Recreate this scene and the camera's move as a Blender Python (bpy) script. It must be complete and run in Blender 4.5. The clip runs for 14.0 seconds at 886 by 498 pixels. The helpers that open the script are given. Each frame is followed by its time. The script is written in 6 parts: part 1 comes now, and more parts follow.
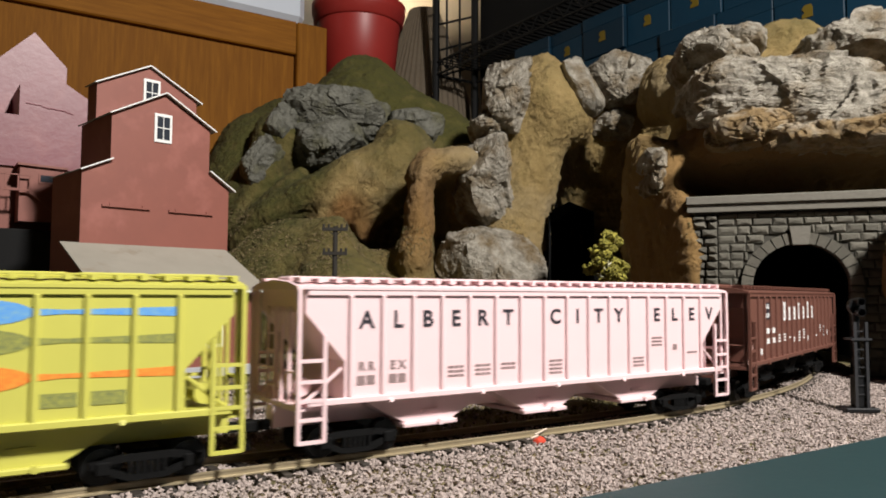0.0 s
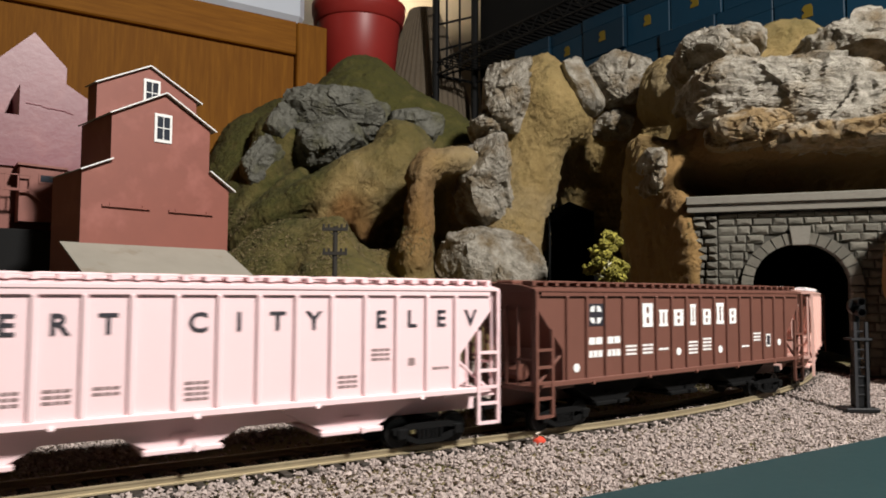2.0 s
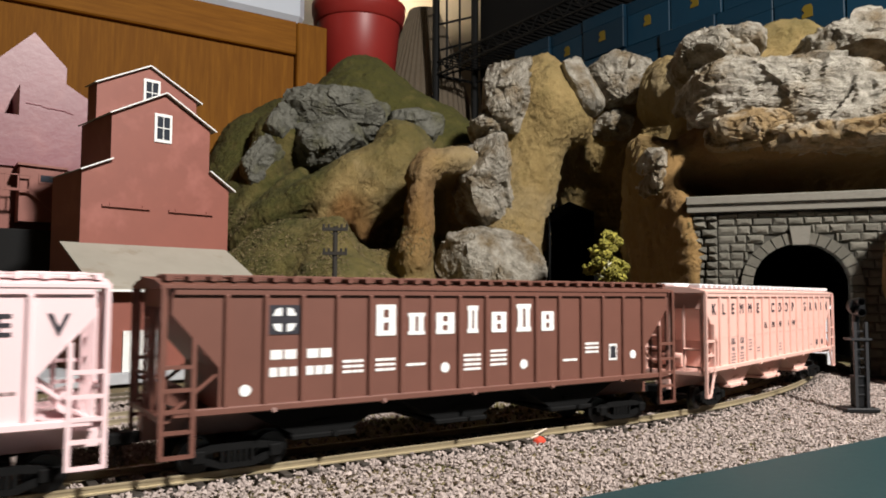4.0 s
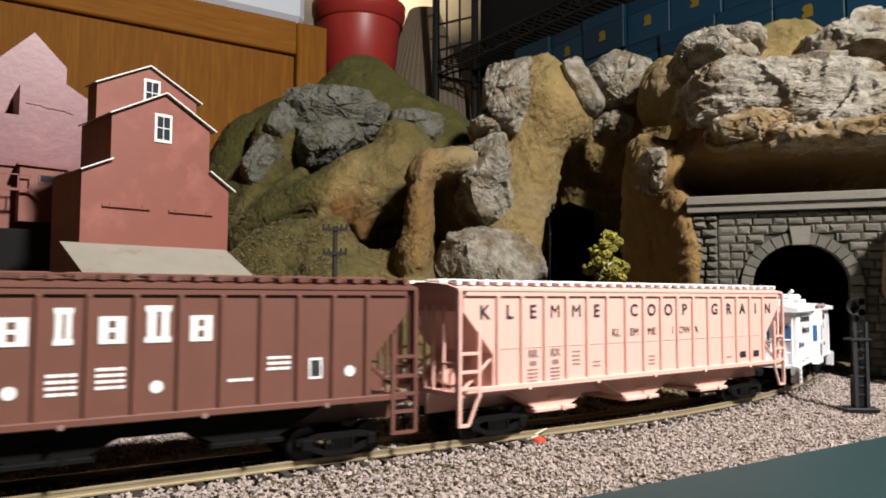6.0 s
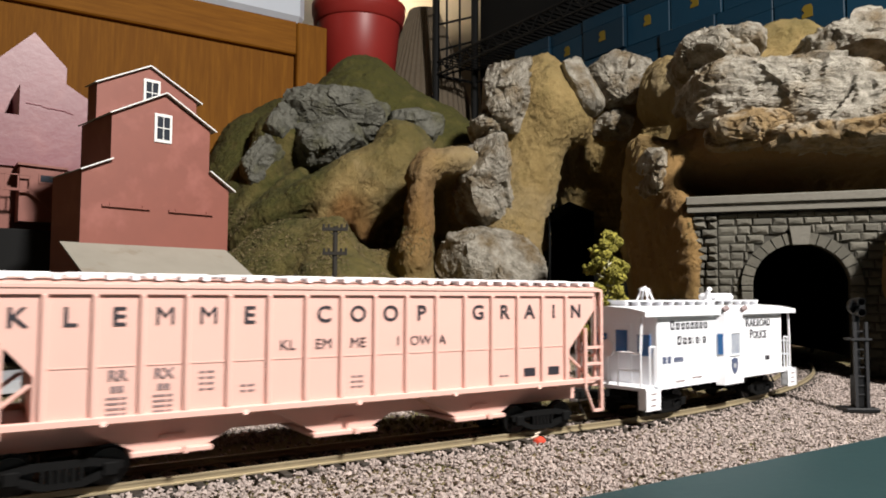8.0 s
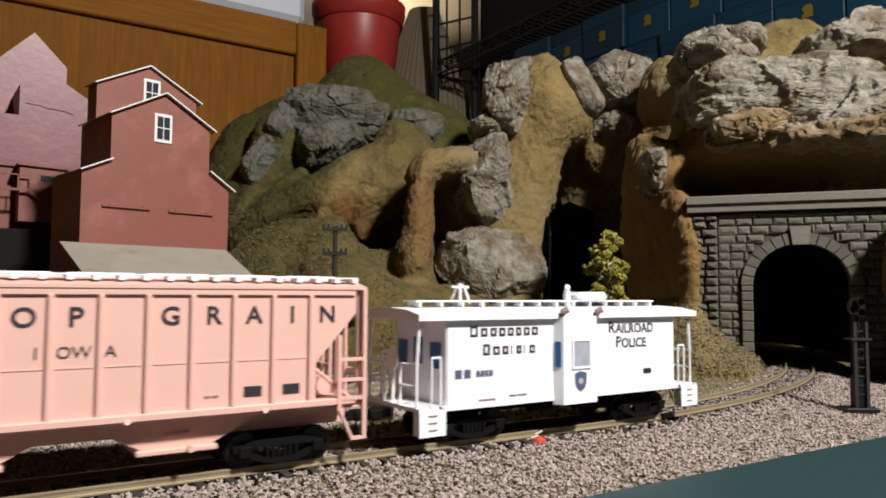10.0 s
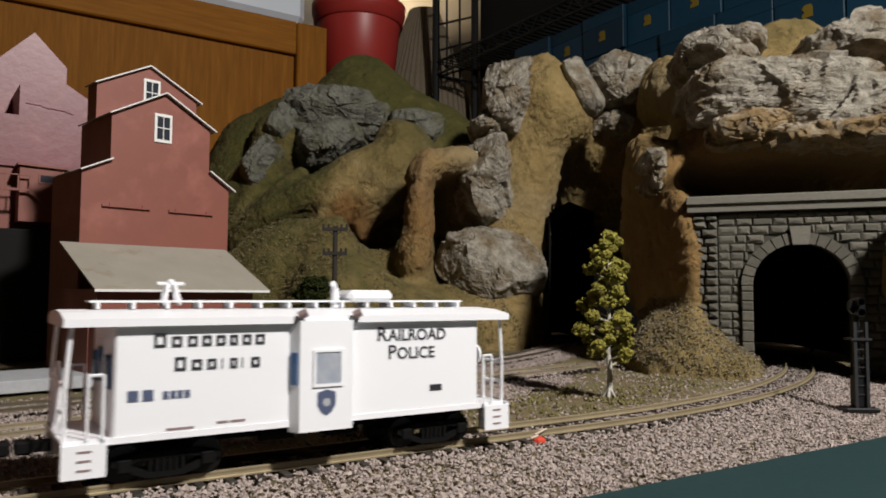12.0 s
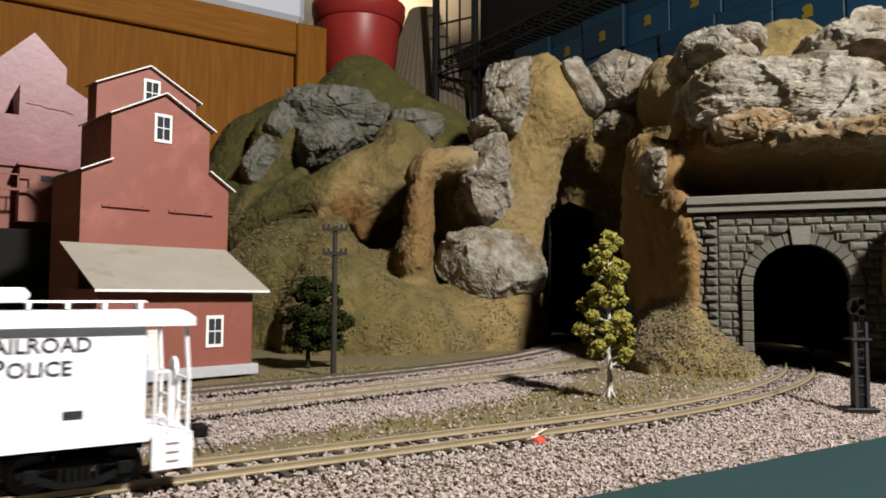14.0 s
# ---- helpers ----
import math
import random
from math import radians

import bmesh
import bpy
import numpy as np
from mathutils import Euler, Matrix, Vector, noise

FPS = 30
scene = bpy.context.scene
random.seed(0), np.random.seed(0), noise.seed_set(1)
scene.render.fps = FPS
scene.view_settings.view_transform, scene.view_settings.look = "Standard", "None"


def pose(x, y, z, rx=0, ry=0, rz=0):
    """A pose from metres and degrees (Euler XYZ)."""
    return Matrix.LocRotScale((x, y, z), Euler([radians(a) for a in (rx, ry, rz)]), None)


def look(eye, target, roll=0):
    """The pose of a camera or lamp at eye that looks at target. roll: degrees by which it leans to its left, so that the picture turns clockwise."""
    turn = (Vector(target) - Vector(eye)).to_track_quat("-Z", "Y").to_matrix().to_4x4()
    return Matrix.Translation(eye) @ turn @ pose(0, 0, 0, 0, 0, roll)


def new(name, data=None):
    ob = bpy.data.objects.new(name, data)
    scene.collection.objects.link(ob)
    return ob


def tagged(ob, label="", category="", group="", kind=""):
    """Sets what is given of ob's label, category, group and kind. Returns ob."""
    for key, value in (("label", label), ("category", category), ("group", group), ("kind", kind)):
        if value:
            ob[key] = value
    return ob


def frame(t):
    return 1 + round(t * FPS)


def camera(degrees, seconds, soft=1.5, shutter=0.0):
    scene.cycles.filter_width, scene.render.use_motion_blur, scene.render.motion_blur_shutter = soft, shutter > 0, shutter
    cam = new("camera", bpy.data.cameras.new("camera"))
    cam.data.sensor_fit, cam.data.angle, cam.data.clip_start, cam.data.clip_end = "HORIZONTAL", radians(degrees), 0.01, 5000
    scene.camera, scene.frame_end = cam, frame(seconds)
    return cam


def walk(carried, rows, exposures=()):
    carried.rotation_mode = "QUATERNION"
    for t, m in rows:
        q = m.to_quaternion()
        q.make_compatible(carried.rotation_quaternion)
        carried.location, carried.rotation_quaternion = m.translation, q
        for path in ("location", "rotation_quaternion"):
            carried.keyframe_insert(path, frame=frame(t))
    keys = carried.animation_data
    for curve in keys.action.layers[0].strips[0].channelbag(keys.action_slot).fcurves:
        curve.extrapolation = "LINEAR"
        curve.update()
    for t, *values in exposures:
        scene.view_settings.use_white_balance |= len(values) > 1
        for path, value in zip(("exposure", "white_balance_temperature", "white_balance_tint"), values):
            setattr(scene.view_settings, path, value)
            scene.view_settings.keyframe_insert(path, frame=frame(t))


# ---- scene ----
# ---------------------------------------------------------------- camera
cam = camera(62.17, 14.0, soft=1.8, shutter=0.6)
EYE = Vector((0.0, -0.215, 0.0488))
AIM = Vector((math.sin(0.5815) * math.cos(0.0616), math.cos(0.5815) * math.cos(0.0616), math.sin(0.0616)))
VIEW = look(EYE, EYE + AIM, 0.28)
walk(cam, [(0.0, VIEW), (14.0, VIEW)], exposures=[(0.0, -0.3), (1.5, -0.36), (3.0, -0.25), (5.5, -0.1), (8.2, -0.15), (10.4, -0.55), (11.2, -0.75), (12.8, -0.72), (13.5, -0.28), (14.0, -0.1)])

# ---------------------------------------------------------------- light
world = bpy.data.worlds.new("world")
scene.world = world
world.use_nodes = True
world.node_tree.nodes["Background"].inputs[0].default_value = (0.9, 0.8, 0.65, 1)
world.node_tree.nodes["Background"].inputs[1].default_value = 0.0


def area_lamp(name, eye, target, power, size, colour):
    data = bpy.data.lights.new(name, "AREA")
    data.energy, data.size, data.color, data.shape = power, size, colour, "DISK"
    ob = new(name, data)
    ob.matrix_basis = look(eye, target)
    return ob


# one bulb under the ceiling, behind and above the camera
area_lamp("ceiling_lamp", (0.30, -0.66, 0.78), (0.3, 0.2, 0.0), 28, 0.09, (1.0, 0.955, 0.91))
# added fill light inside the floor lamp's unlit shade, to brighten the back wall
wall_fill = bpy.data.lights.new("wall_fill_light", "POINT")
wall_fill.energy, wall_fill.shadow_soft_size, wall_fill.color = 22.0, 0.03, (1.0, 0.86, 0.66)
new("wall_fill_light", wall_fill).location = (1.19, 1.71, 0.905)


# ---------------------------------------------------------------- materials
def material(name, colour, rough=0.7, metal=0.0, grain=0.0, scale=200.0, bump=0.0, second=None, wear=None,
             wear_scale=30.0, wear_at=0.6, bump_scale=None, stretch=(1, 1, 1), per_object=0.0, spec=0.5,
             bump_depth=0.0014):
    """A surface of two scales: grain mixes colour with second, wear lays stains of a colour over it."""
    m = bpy.data.materials.new(name)
    m.use_nodes = True
    t = m.node_tree
    b = t.nodes["Principled BSDF"]
    b.inputs["Roughness"].default_value, b.inputs["Metallic"].default_value = rough, metal
    b.inputs["Specular IOR Level"].default_value = spec
    geo = t.nodes.new("ShaderNodeTexCoord")
    mp = t.nodes.new("ShaderNodeMapping")
    mp.inputs["Scale"].default_value = stretch
    t.links.new(geo.outputs["Object"], mp.inputs["Vector"])

    def noise_node(s, detail=6.0):
        n = t.nodes.new("ShaderNodeTexNoise")
        n.inputs["Scale"].default_value, n.inputs["Detail"].default_value = s, detail
        n.inputs["Roughness"].default_value = 0.65
        t.links.new(mp.outputs[0], n.inputs["Vector"])
        return n

    second = second or tuple(c * 0.6 for c in colour)
    mix = t.nodes.new("ShaderNodeMix")
    mix.data_type = "RGBA"
    mix.inputs[6].default_value, mix.inputs[7].default_value = (*colour, 1), (*second, 1)
    n1 = noise_node(scale)
    ramp = t.nodes.new("ShaderNodeMapRange")
    ramp.inputs[1].default_value, ramp.inputs[2].default_value = 0.35, 0.7
    ramp.inputs[4].default_value = grain
    t.links.new(n1.outputs["Fac"], ramp.inputs[0])
    t.links.new(ramp.outputs[0], mix.inputs[0])
    out = mix.outputs[2]
    if wear:
        n2 = noise_node(wear_scale, 4.0)
        r2 = t.nodes.new("ShaderNodeMapRange")
        r2.inputs[1].default_value, r2.inputs[2].default_value = wear_at - 0.08, wear_at + 0.12
        t.links.new(n2.outputs["Fac"], r2.inputs[0])
        m2 = t.nodes.new("ShaderNodeMix")
        m2.data_type = "RGBA"
        m2.inputs[7].default_value = (*wear, 1)
        t.links.new(r2.outputs[0], m2.inputs[0])
        t.links.new(out, m2.inputs[6])
        out = m2.outputs[2]
    if per_object:
        info = t.nodes.new("ShaderNodeNewGeometry") if per_object < 0 else t.nodes.new("ShaderNodeObjectInfo")
        hsv = t.nodes.new("ShaderNodeHueSaturation")
        r3 = t.nodes.new("ShaderNodeMapRange")
        r3.inputs[3].default_value, r3.inputs[4].default_value = 1 - abs(per_object), 1 + abs(per_object)
        t.links.new(info.outputs["Random Per Island" if per_object < 0 else "Random"], r3.inputs[0])
        t.links.new(r3.outputs[0], hsv.inputs["Value"])
        t.links.new(out, hsv.inputs["Color"])
        out = hsv.outputs[0]
    t.links.new(out, b.inputs["Base Color"])
    if bump:
        n3 = noise_node(bump_scale or scale * 2, 8.0)
        bn = t.nodes.new("ShaderNodeBump")
        bn.inputs["Strength"].default_value, bn.inputs["Distance"].default_value = bump, bump_depth
        t.links.new(n3.outputs["Fac"], bn.inputs["Height"])
        t.links.new(bn.outputs[0], b.inputs["Normal"])
    return m


M_YELLOW = material("yellow_plastic", (0.53, 0.51, 0.10), 0.42, grain=0.25, scale=60, second=(0.45, 0.44, 0.08), bump=0.02)
M_PINK = material("pale_pink_plastic", (0.80, 0.59, 0.60), 0.45, grain=0.2, scale=60, second=(0.74, 0.53, 0.54), bump=0.02)
M_BROWN = material("mineral_brown_plastic", (0.155, 0.065, 0.047), 0.45, grain=0.3, scale=60, bump=0.02)
M_SALMON = material("salmon_plastic", (0.74, 0.455, 0.390), 0.45, grain=0.2, scale=60, second=(0.68, 0.405, 0.340), bump=0.02)
M_WHITE = material("white_plastic", (0.84, 0.85, 0.88), 0.4, grain=0.15, scale=60, second=(0.80, 0.80, 0.81), bump=0.02)
M_WHITE_TRIM = material("white_paint", (0.8, 0.8, 0.77), 0.5, grain=0.3, scale=400)
M_BLACK = material("black_plastic", (0.006, 0.006, 0.006), 0.75, grain=0.4, scale=300, spec=0.1)
M_WHEEL = material("blackened_wheel", (0.03, 0.03, 0.03), 0.35, 0.8, grain=0.3, scale=300)
M_STEEL = material("bright_steel", (0.62, 0.60, 0.56), 0.28, 1.0, grain=0.3, scale=300)
M_INK = material("black_lettering", (0.02, 0.018, 0.025), 0.6)
M_INK_GREY = material("grey_lettering", (0.24, 0.17, 0.165), 0.6)
M_INK_WHITE = material("white_lettering", (0.82, 0.82, 0.80), 0.6)
M_INK_BLUE = material("blue_print", (0.06, 0.27, 0.72), 0.6, grain=0.7, scale=900, second=(0.25, 0.45, 0.45))
M_INK_GREEN = material("dark_green_print", (0.14, 0.16, 0.06), 0.6, grain=0.8, scale=900, second=(0.42, 0.42, 0.07))
M_INK_ORANGE = material("orange_print", (0.75, 0.17, 0.02), 0.6, grain=0.7, scale=900, second=(0.70, 0.42, 0.05))
M_SHIELD = material("slate_blue_shield", (0.07, 0.09, 0.16), 0.6)
M_PANE = material("window_pane", (0.035, 0.04, 0.05), 0.08)
# the blue is a screen's reflection, painted into the caboose panes
M_PANE_REFLECTION = material("pane_with_blue_reflection", (0.04, 0.12, 0.28), 0.1)
M_PANE_CLEAR = material("grey_window_pane", (0.42, 0.44, 0.48), 0.06, grain=0.6, scale=120, second=(0.2, 0.24, 0.32))
M_RAIL = material("nickel_rail", (0.38, 0.315, 0.20), 0.42, 0.35, grain=0.5, scale=60, second=(0.24, 0.19, 0.115))
M_RAIL_DULL = material("dull_tan_rail", (0.30, 0.25, 0.165), 0.55, 0.2, grain=0.6, scale=60, second=(0.17, 0.14, 0.095))
M_RAIL_DARK = material("weathered_rail", (0.16, 0.135, 0.095), 0.5, 0.6, grain=0.5, scale=60, second=(0.2, 0.17, 0.12))
M_TIE = material("dark_plastic_tie", (0.035, 0.027, 0.02), 0.75, grain=0.5, scale=500, per_object=0.3)
M_BALLAST = material("pinkish_grey_ballast", (0.35, 0.288, 0.258), 0.9, grain=0.6, scale=500, second=(0.25, 0.205, 0.185), per_object=-0.26)
M_BED = material("ballast_bed", (0.20, 0.16, 0.135), 0.95, grain=0.7, scale=350, second=(0.1, 0.08, 0.065), bump=1.0, bump_scale=700)
M_SOIL = material("brown_soil", (0.19, 0.145, 0.075), 0.95, grain=0.8, scale=180, second=(0.12, 0.088, 0.042), wear=(0.15, 0.13, 0.05), wear_scale=22, wear_at=0.52, bump=0.8, bump_scale=900)
M_TEAL = material("teal_painted_board", (0.010, 0.034, 0.037), 0.55, grain=0.35, scale=40, second=(0.014, 0.044, 0.046), bump=0.15, bump_scale=300)
M_BARN = material("barn_red_paint", (0.235, 0.076, 0.053), 0.55, grain=0.4, scale=45, second=(0.175, 0.056, 0.041), wear=(0.31, 0.11, 0.085), wear_scale=26, wear_at=0.62, bump=0.05)
M_BARN_GLOSS = material("glossy_barn_red_paint", (0.19, 0.040, 0.055), 0.43, grain=0.5, scale=40, second=(0.15, 0.03, 0.035), wear=(0.25, 0.07, 0.075), wear_scale=20, wear_at=0.6, spec=0.62, bump=0.2, bump_scale=90)
M_ROOF = material("grey_weathered_roof", (0.31, 0.285, 0.235), 0.85, grain=0.5, scale=50, second=(0.24, 0.22, 0.18), wear=(0.2, 0.15, 0.1), wear_scale=40, wear_at=0.68, bump=0.1)
M_CONCRETE = material("grey_concrete", (0.42, 0.43, 0.45), 0.85, grain=0.4, scale=200)
M_STONE = material("grey_cut_stone", (0.122, 0.113, 0.088), 0.85, grain=0.7, scale=220, second=(0.095, 0.088, 0.07), per_object=0.22, bump=0.6, bump_scale=700)
M_MORTAR = material("dark_mortar", (0.07, 0.065, 0.052), 0.95, grain=0.5, scale=300, bump=0.4)
M_COPING = material("grey_stone_coping", (0.17, 0.158, 0.13), 0.85, grain=0.5, scale=150, second=(0.14, 0.13, 0.105), bump=0.4, bump_scale=500)
# near-black that puts shade into the bore shells and the sheet behind the rack
M_DARK = material("dark_fill", (0.004, 0.004, 0.004), 0.95)
M_WOODPOLE = material("dark_stained_pole", (0.022, 0.018, 0.013), 0.85, grain=0.6, scale=300)
M_TRUNK = material("white_birch_bark", (0.55, 0.53, 0.48), 0.85, grain=0.7, scale=250, second=(0.14, 0.12, 0.1))
M_TWIG = material("pale_armature", (0.45, 0.42, 0.28), 0.8, grain=0.5, scale=250)
M_LEAF = material("yellow_green_foam", (0.235, 0.205, 0.028), 0.9, grain=0.6, scale=300, second=(0.13, 0.13, 0.02), per_object=-0.4)
M_BUSH = material("dark_green_foam", (0.026, 0.033, 0.008), 0.95, grain=0.6, scale=300, second=(0.010, 0.013, 0.004), per_object=-0.4, spec=0.1)
M_TUFT = material("olive_tuft", (0.15, 0.125, 0.045), 0.9, grain=0.6, scale=300, per_object=-0.25)
M_CRUMB = material("tan_crumb", (0.25, 0.185, 0.095), 0.95, grain=0.6, scale=300, per_object=-0.3)
M_SCREE = material("grey_tan_scree", (0.27, 0.225, 0.155), 0.95, grain=0.6, scale=300, second=(0.19, 0.155, 0.10), per_object=-0.15)
M_OAK = material("honey_oak", (0.25, 0.098, 0.009), 0.65, grain=0.8, scale=14, second=(0.13, 0.045, 0.004), spec=0.12, stretch=(14, 14, 0.9), bump=0.08, bump_scale=30, wear=(0.18, 0.066, 0.006), wear_scale=5, wear_at=0.55)
M_OAK_RAIL = material("honey_oak_rail", (0.26, 0.102, 0.010), 0.65, grain=0.8, scale=14, second=(0.14, 0.048, 0.004), spec=0.12, stretch=(0.9, 14, 14), bump=0.08, bump_scale=30)
M_REDPOT = material("red_plastic_bucket", (0.33, 0.028, 0.022), 0.42, grain=0.3, scale=20)
M_SHADE = material("pleated_beige_cloth", (0.34, 0.27, 0.19), 0.9, grain=0.4, scale=60)
M_WALL = material("cream_wall_paint", (0.62, 0.54, 0.42), 0.8, grain=0.25, scale=5, bump=0.1, bump_scale=200)
M_CEILING = material("dark_joists", (0.10, 0.09, 0.08), 0.9, grain=0.2, scale=5)
M_DIM = material("dark_panelling", (0.07, 0.05, 0.035), 0.7, grain=0.4, scale=6)
M_FLOOR = material("grey_floor", (0.09, 0.08, 0.07), 0.7, grain=0.4, scale=6)
M_PLY = material("plywood_table", (0.35, 0.24, 0.13), 0.7, grain=0.6, scale=20)
M_WIRE = material("black_wire_rack", (0.006, 0.006, 0.006), 0.6, 0.0)
M_WIRE_PALE = material("chromed_wire", (0.55, 0.5, 0.42), 0.3, 1.0)
M_BLUEBOX = material("blue_card_box", (0.003, 0.036, 0.07), 0.55, grain=0.3, scale=20, second=(0.002, 0.022, 0.045), per_object=0.3)
M_YLOGO = material("yellow_print", (0.22, 0.15, 0.015), 0.6)
M_CLEARTUB = material("milky_plastic_tub", (0.62, 0.66, 0.72), 0.25, grain=0.4, scale=8, second=(0.5, 0.54, 0.6))
M_REDFOAM = material("red_scrap", (0.55, 0.05, 0.02), 0.6)
M_BRASS = material("pale_scrap", (0.6, 0.5, 0.4), 0.5)
M_SIGNAL = material("black_signal_metal", (0.012, 0.012, 0.013), 0.4, 0.3, grain=0.4, scale=300)
M_SIGNAL_GREY = material("grey_signal_ladder", (0.045, 0.045, 0.048), 0.45, 0.4, grain=0.4, scale=300)


def earth_material():
    """Painted plaster: tan earth with olive turf where it lies flat, ochre streaks, fine sand relief."""
    m = material("painted_plaster_earth", (0.335, 0.240, 0.096), 0.95, grain=0.85, scale=34, second=(0.205, 0.138, 0.047),
                 wear=(0.31, 0.24, 0.13), wear_scale=9, wear_at=0.6, bump=1.0, bump_scale=420, bump_depth=0.0030)
    t = m.node_tree
    b = t.nodes["Principled BSDF"]
    src = b.inputs["Base Color"].links[0].from_socket
    at = t.nodes.new("ShaderNodeAttribute")
    at.attribute_name = "turf"
    n = t.nodes.new("ShaderNodeTexNoise")
    n.inputs["Scale"].default_value, n.inputs["Detail"].default_value = 60, 8
    co = t.nodes.new("ShaderNodeTexCoord")
    t.links.new(co.outputs["Object"], n.inputs["Vector"])
    add = t.nodes.new("ShaderNodeMath")
    add.operation = "MULTIPLY_ADD"
    add.inputs[1].default_value, add.inputs[2].default_value = 0.9, -0.45
    t.links.new(n.outputs["Fac"], add.inputs[0])
    s = t.nodes.new("ShaderNodeMath")
    s.operation, s.use_clamp = "ADD", True
    t.links.new(add.outputs[0], s.inputs[0])
    t.links.new(at.outputs["Fac"], s.inputs[1])
    col = t.nodes.new("ShaderNodeMix")
    col.data_type = "RGBA"
    col.inputs[6].default_value, col.inputs[7].default_value = (0.104, 0.092, 0.016, 1), (0.044, 0.045, 0.008, 1)
    t.links.new(n.outputs["Fac"], col.inputs[0])
    stain = t.nodes.new("ShaderNodeMapRange")
    stain.inputs[1].default_value, stain.inputs[2].default_value = -0.02, -0.24
    t.links.new(at.outputs["Fac"], stain.inputs[0])
    ochre = t.nodes.new("ShaderNodeMix")
    ochre.data_type = "RGBA"
    ochre.inputs[7].default_value = (0.215, 0.108, 0.030, 1)
    t.links.new(stain.outputs[0], ochre.inputs[0])
    t.links.new(src, ochre.inputs[6])
    mix = t.nodes.new("ShaderNodeMix")
    mix.data_type = "RGBA"
    t.links.new(s.outputs[0], mix.inputs[0])
    t.links.new(ochre.outputs[2], mix.inputs[6])
    t.links.new(col.outputs[2], mix.inputs[7])
    t.links.new(mix.outputs[2], b.inputs["Base Color"])
    return m


M_EARTH = earth_material()
M_ROCK = material("grey_painted_plaster_rock", (0.47, 0.43, 0.355), 0.46, grain=0.95, scale=95, second=(0.10, 0.085, 0.058),
                  wear=(0.17, 0.115, 0.05), wear_scale=26, wear_at=0.53, bump=1.0, bump_scale=420, bump_depth=0.0034)
M_ROCK_DARK = material("slate_grey_plaster_rock", (0.180, 0.176, 0.142), 0.6, grain=0.95, scale=60, second=(0.055, 0.054, 0.040),
                       wear=(0.11, 0.105, 0.05), wear_scale=18, wear_at=0.58, bump=1.0, bump_scale=320, bump_depth=0.0022)
M_ROCK_OCHRE = material("ochre_stained_plaster_rock", (0.29, 0.195, 0.085), 0.7, grain=0.9, scale=110, second=(0.11, 0.065, 0.022),
                        wear=(0.36, 0.32, 0.25), wear_scale=45, wear_at=0.56, bump=1.0, bump_scale=420, bump_depth=0.0022)


# ---------------------------------------------------------------- mesh helpers
def mesh_of(name, bm, mat, smooth=False):
    me = bpy.data.meshes.new(name)
    bm.normal_update()
    bm.to_mesh(me)
    bm.free()
    me.materials.append(mat)
    if smooth:
        me.polygons.foreach_set("use_smooth", [True] * len(me.polygons))
    return me


def part(name, bm, mat, parent=None, label="", smooth=False, m=None):
    ob = new(name, mesh_of(name, bm, mat, smooth) if isinstance(bm, bmesh.types.BMesh) else bm)
    ob.parent = parent
    if m is not None:
        ob.matrix_basis = m
    return tagged(ob, label)


def thing(name, label, category, m=None, group="", kind=""):
    ob = new(name)
    ob.empty_display_size = 0.01
    if m is not None:
        ob.matrix_basis = m
    return tagged(ob, label, category, group, kind)


def box(bm, x0, x1, y0, y1, z0, z1, m=None, bevel=0.0):
    vs = bmesh.ops.create_cube(bm, size=1.0)["verts"]
    for v in vs:
        v.co = Vector(((x0 + x1) / 2 + v.co.x * (x1 - x0), (y0 + y1) / 2 + v.co.y * (y1 - y0), (z0 + z1) / 2 + v.co.z * (z1 - z0)))
    if bevel:
        es = list({e for v in vs for e in v.link_edges})
        r = bmesh.ops.bevel(bm, geom=es, offset=bevel, segments=1, affect="EDGES")
        vs = list({v for f in r["faces"] for v in f.verts} | {v for v in vs if v.is_valid})
    if m is not None:
        bmesh.ops.transform(bm, matrix=m, verts=vs)
    return bm


def a_box(*a, **k):
    return box(bmesh.new(), *a, **k)


def rod(bm, p, q, r, n=6, r2=None):
    p, q = Vector(p), Vector(q)
    m = Matrix.Translation((p + q) / 2) @ (q - p).to_track_quat("Z", "Y").to_matrix().to_4x4()
    bmesh.ops.create_cone(bm, cap_ends=True, segments=n, radius1=r, radius2=r if r2 is None else r2, depth=(q - p).length, matrix=m)
    return bm


def prism(bm, pts, axis, a, b):
    """A polygon of 2D points, drawn out along an axis from a to b. Points are the two other axes in order."""
    def at(p, w):
        return Vector((w, *p)) if axis == "x" else Vector((p[0], w, p[1])) if axis == "y" else Vector((*p, w))
    lo, hi = [bm.verts.new(at(p, a)) for p in pts], [bm.verts.new(at(p, b)) for p in pts]
    bm.faces.new(lo), bm.faces.new(hi[::-1])
    for i in range(len(pts)):
        j = (i + 1) % len(pts)
        bm.faces.new((lo[i], hi[i], hi[j], lo[j]))
    bmesh.ops.recalc_face_normals(bm, faces=bm.faces)
    return bm


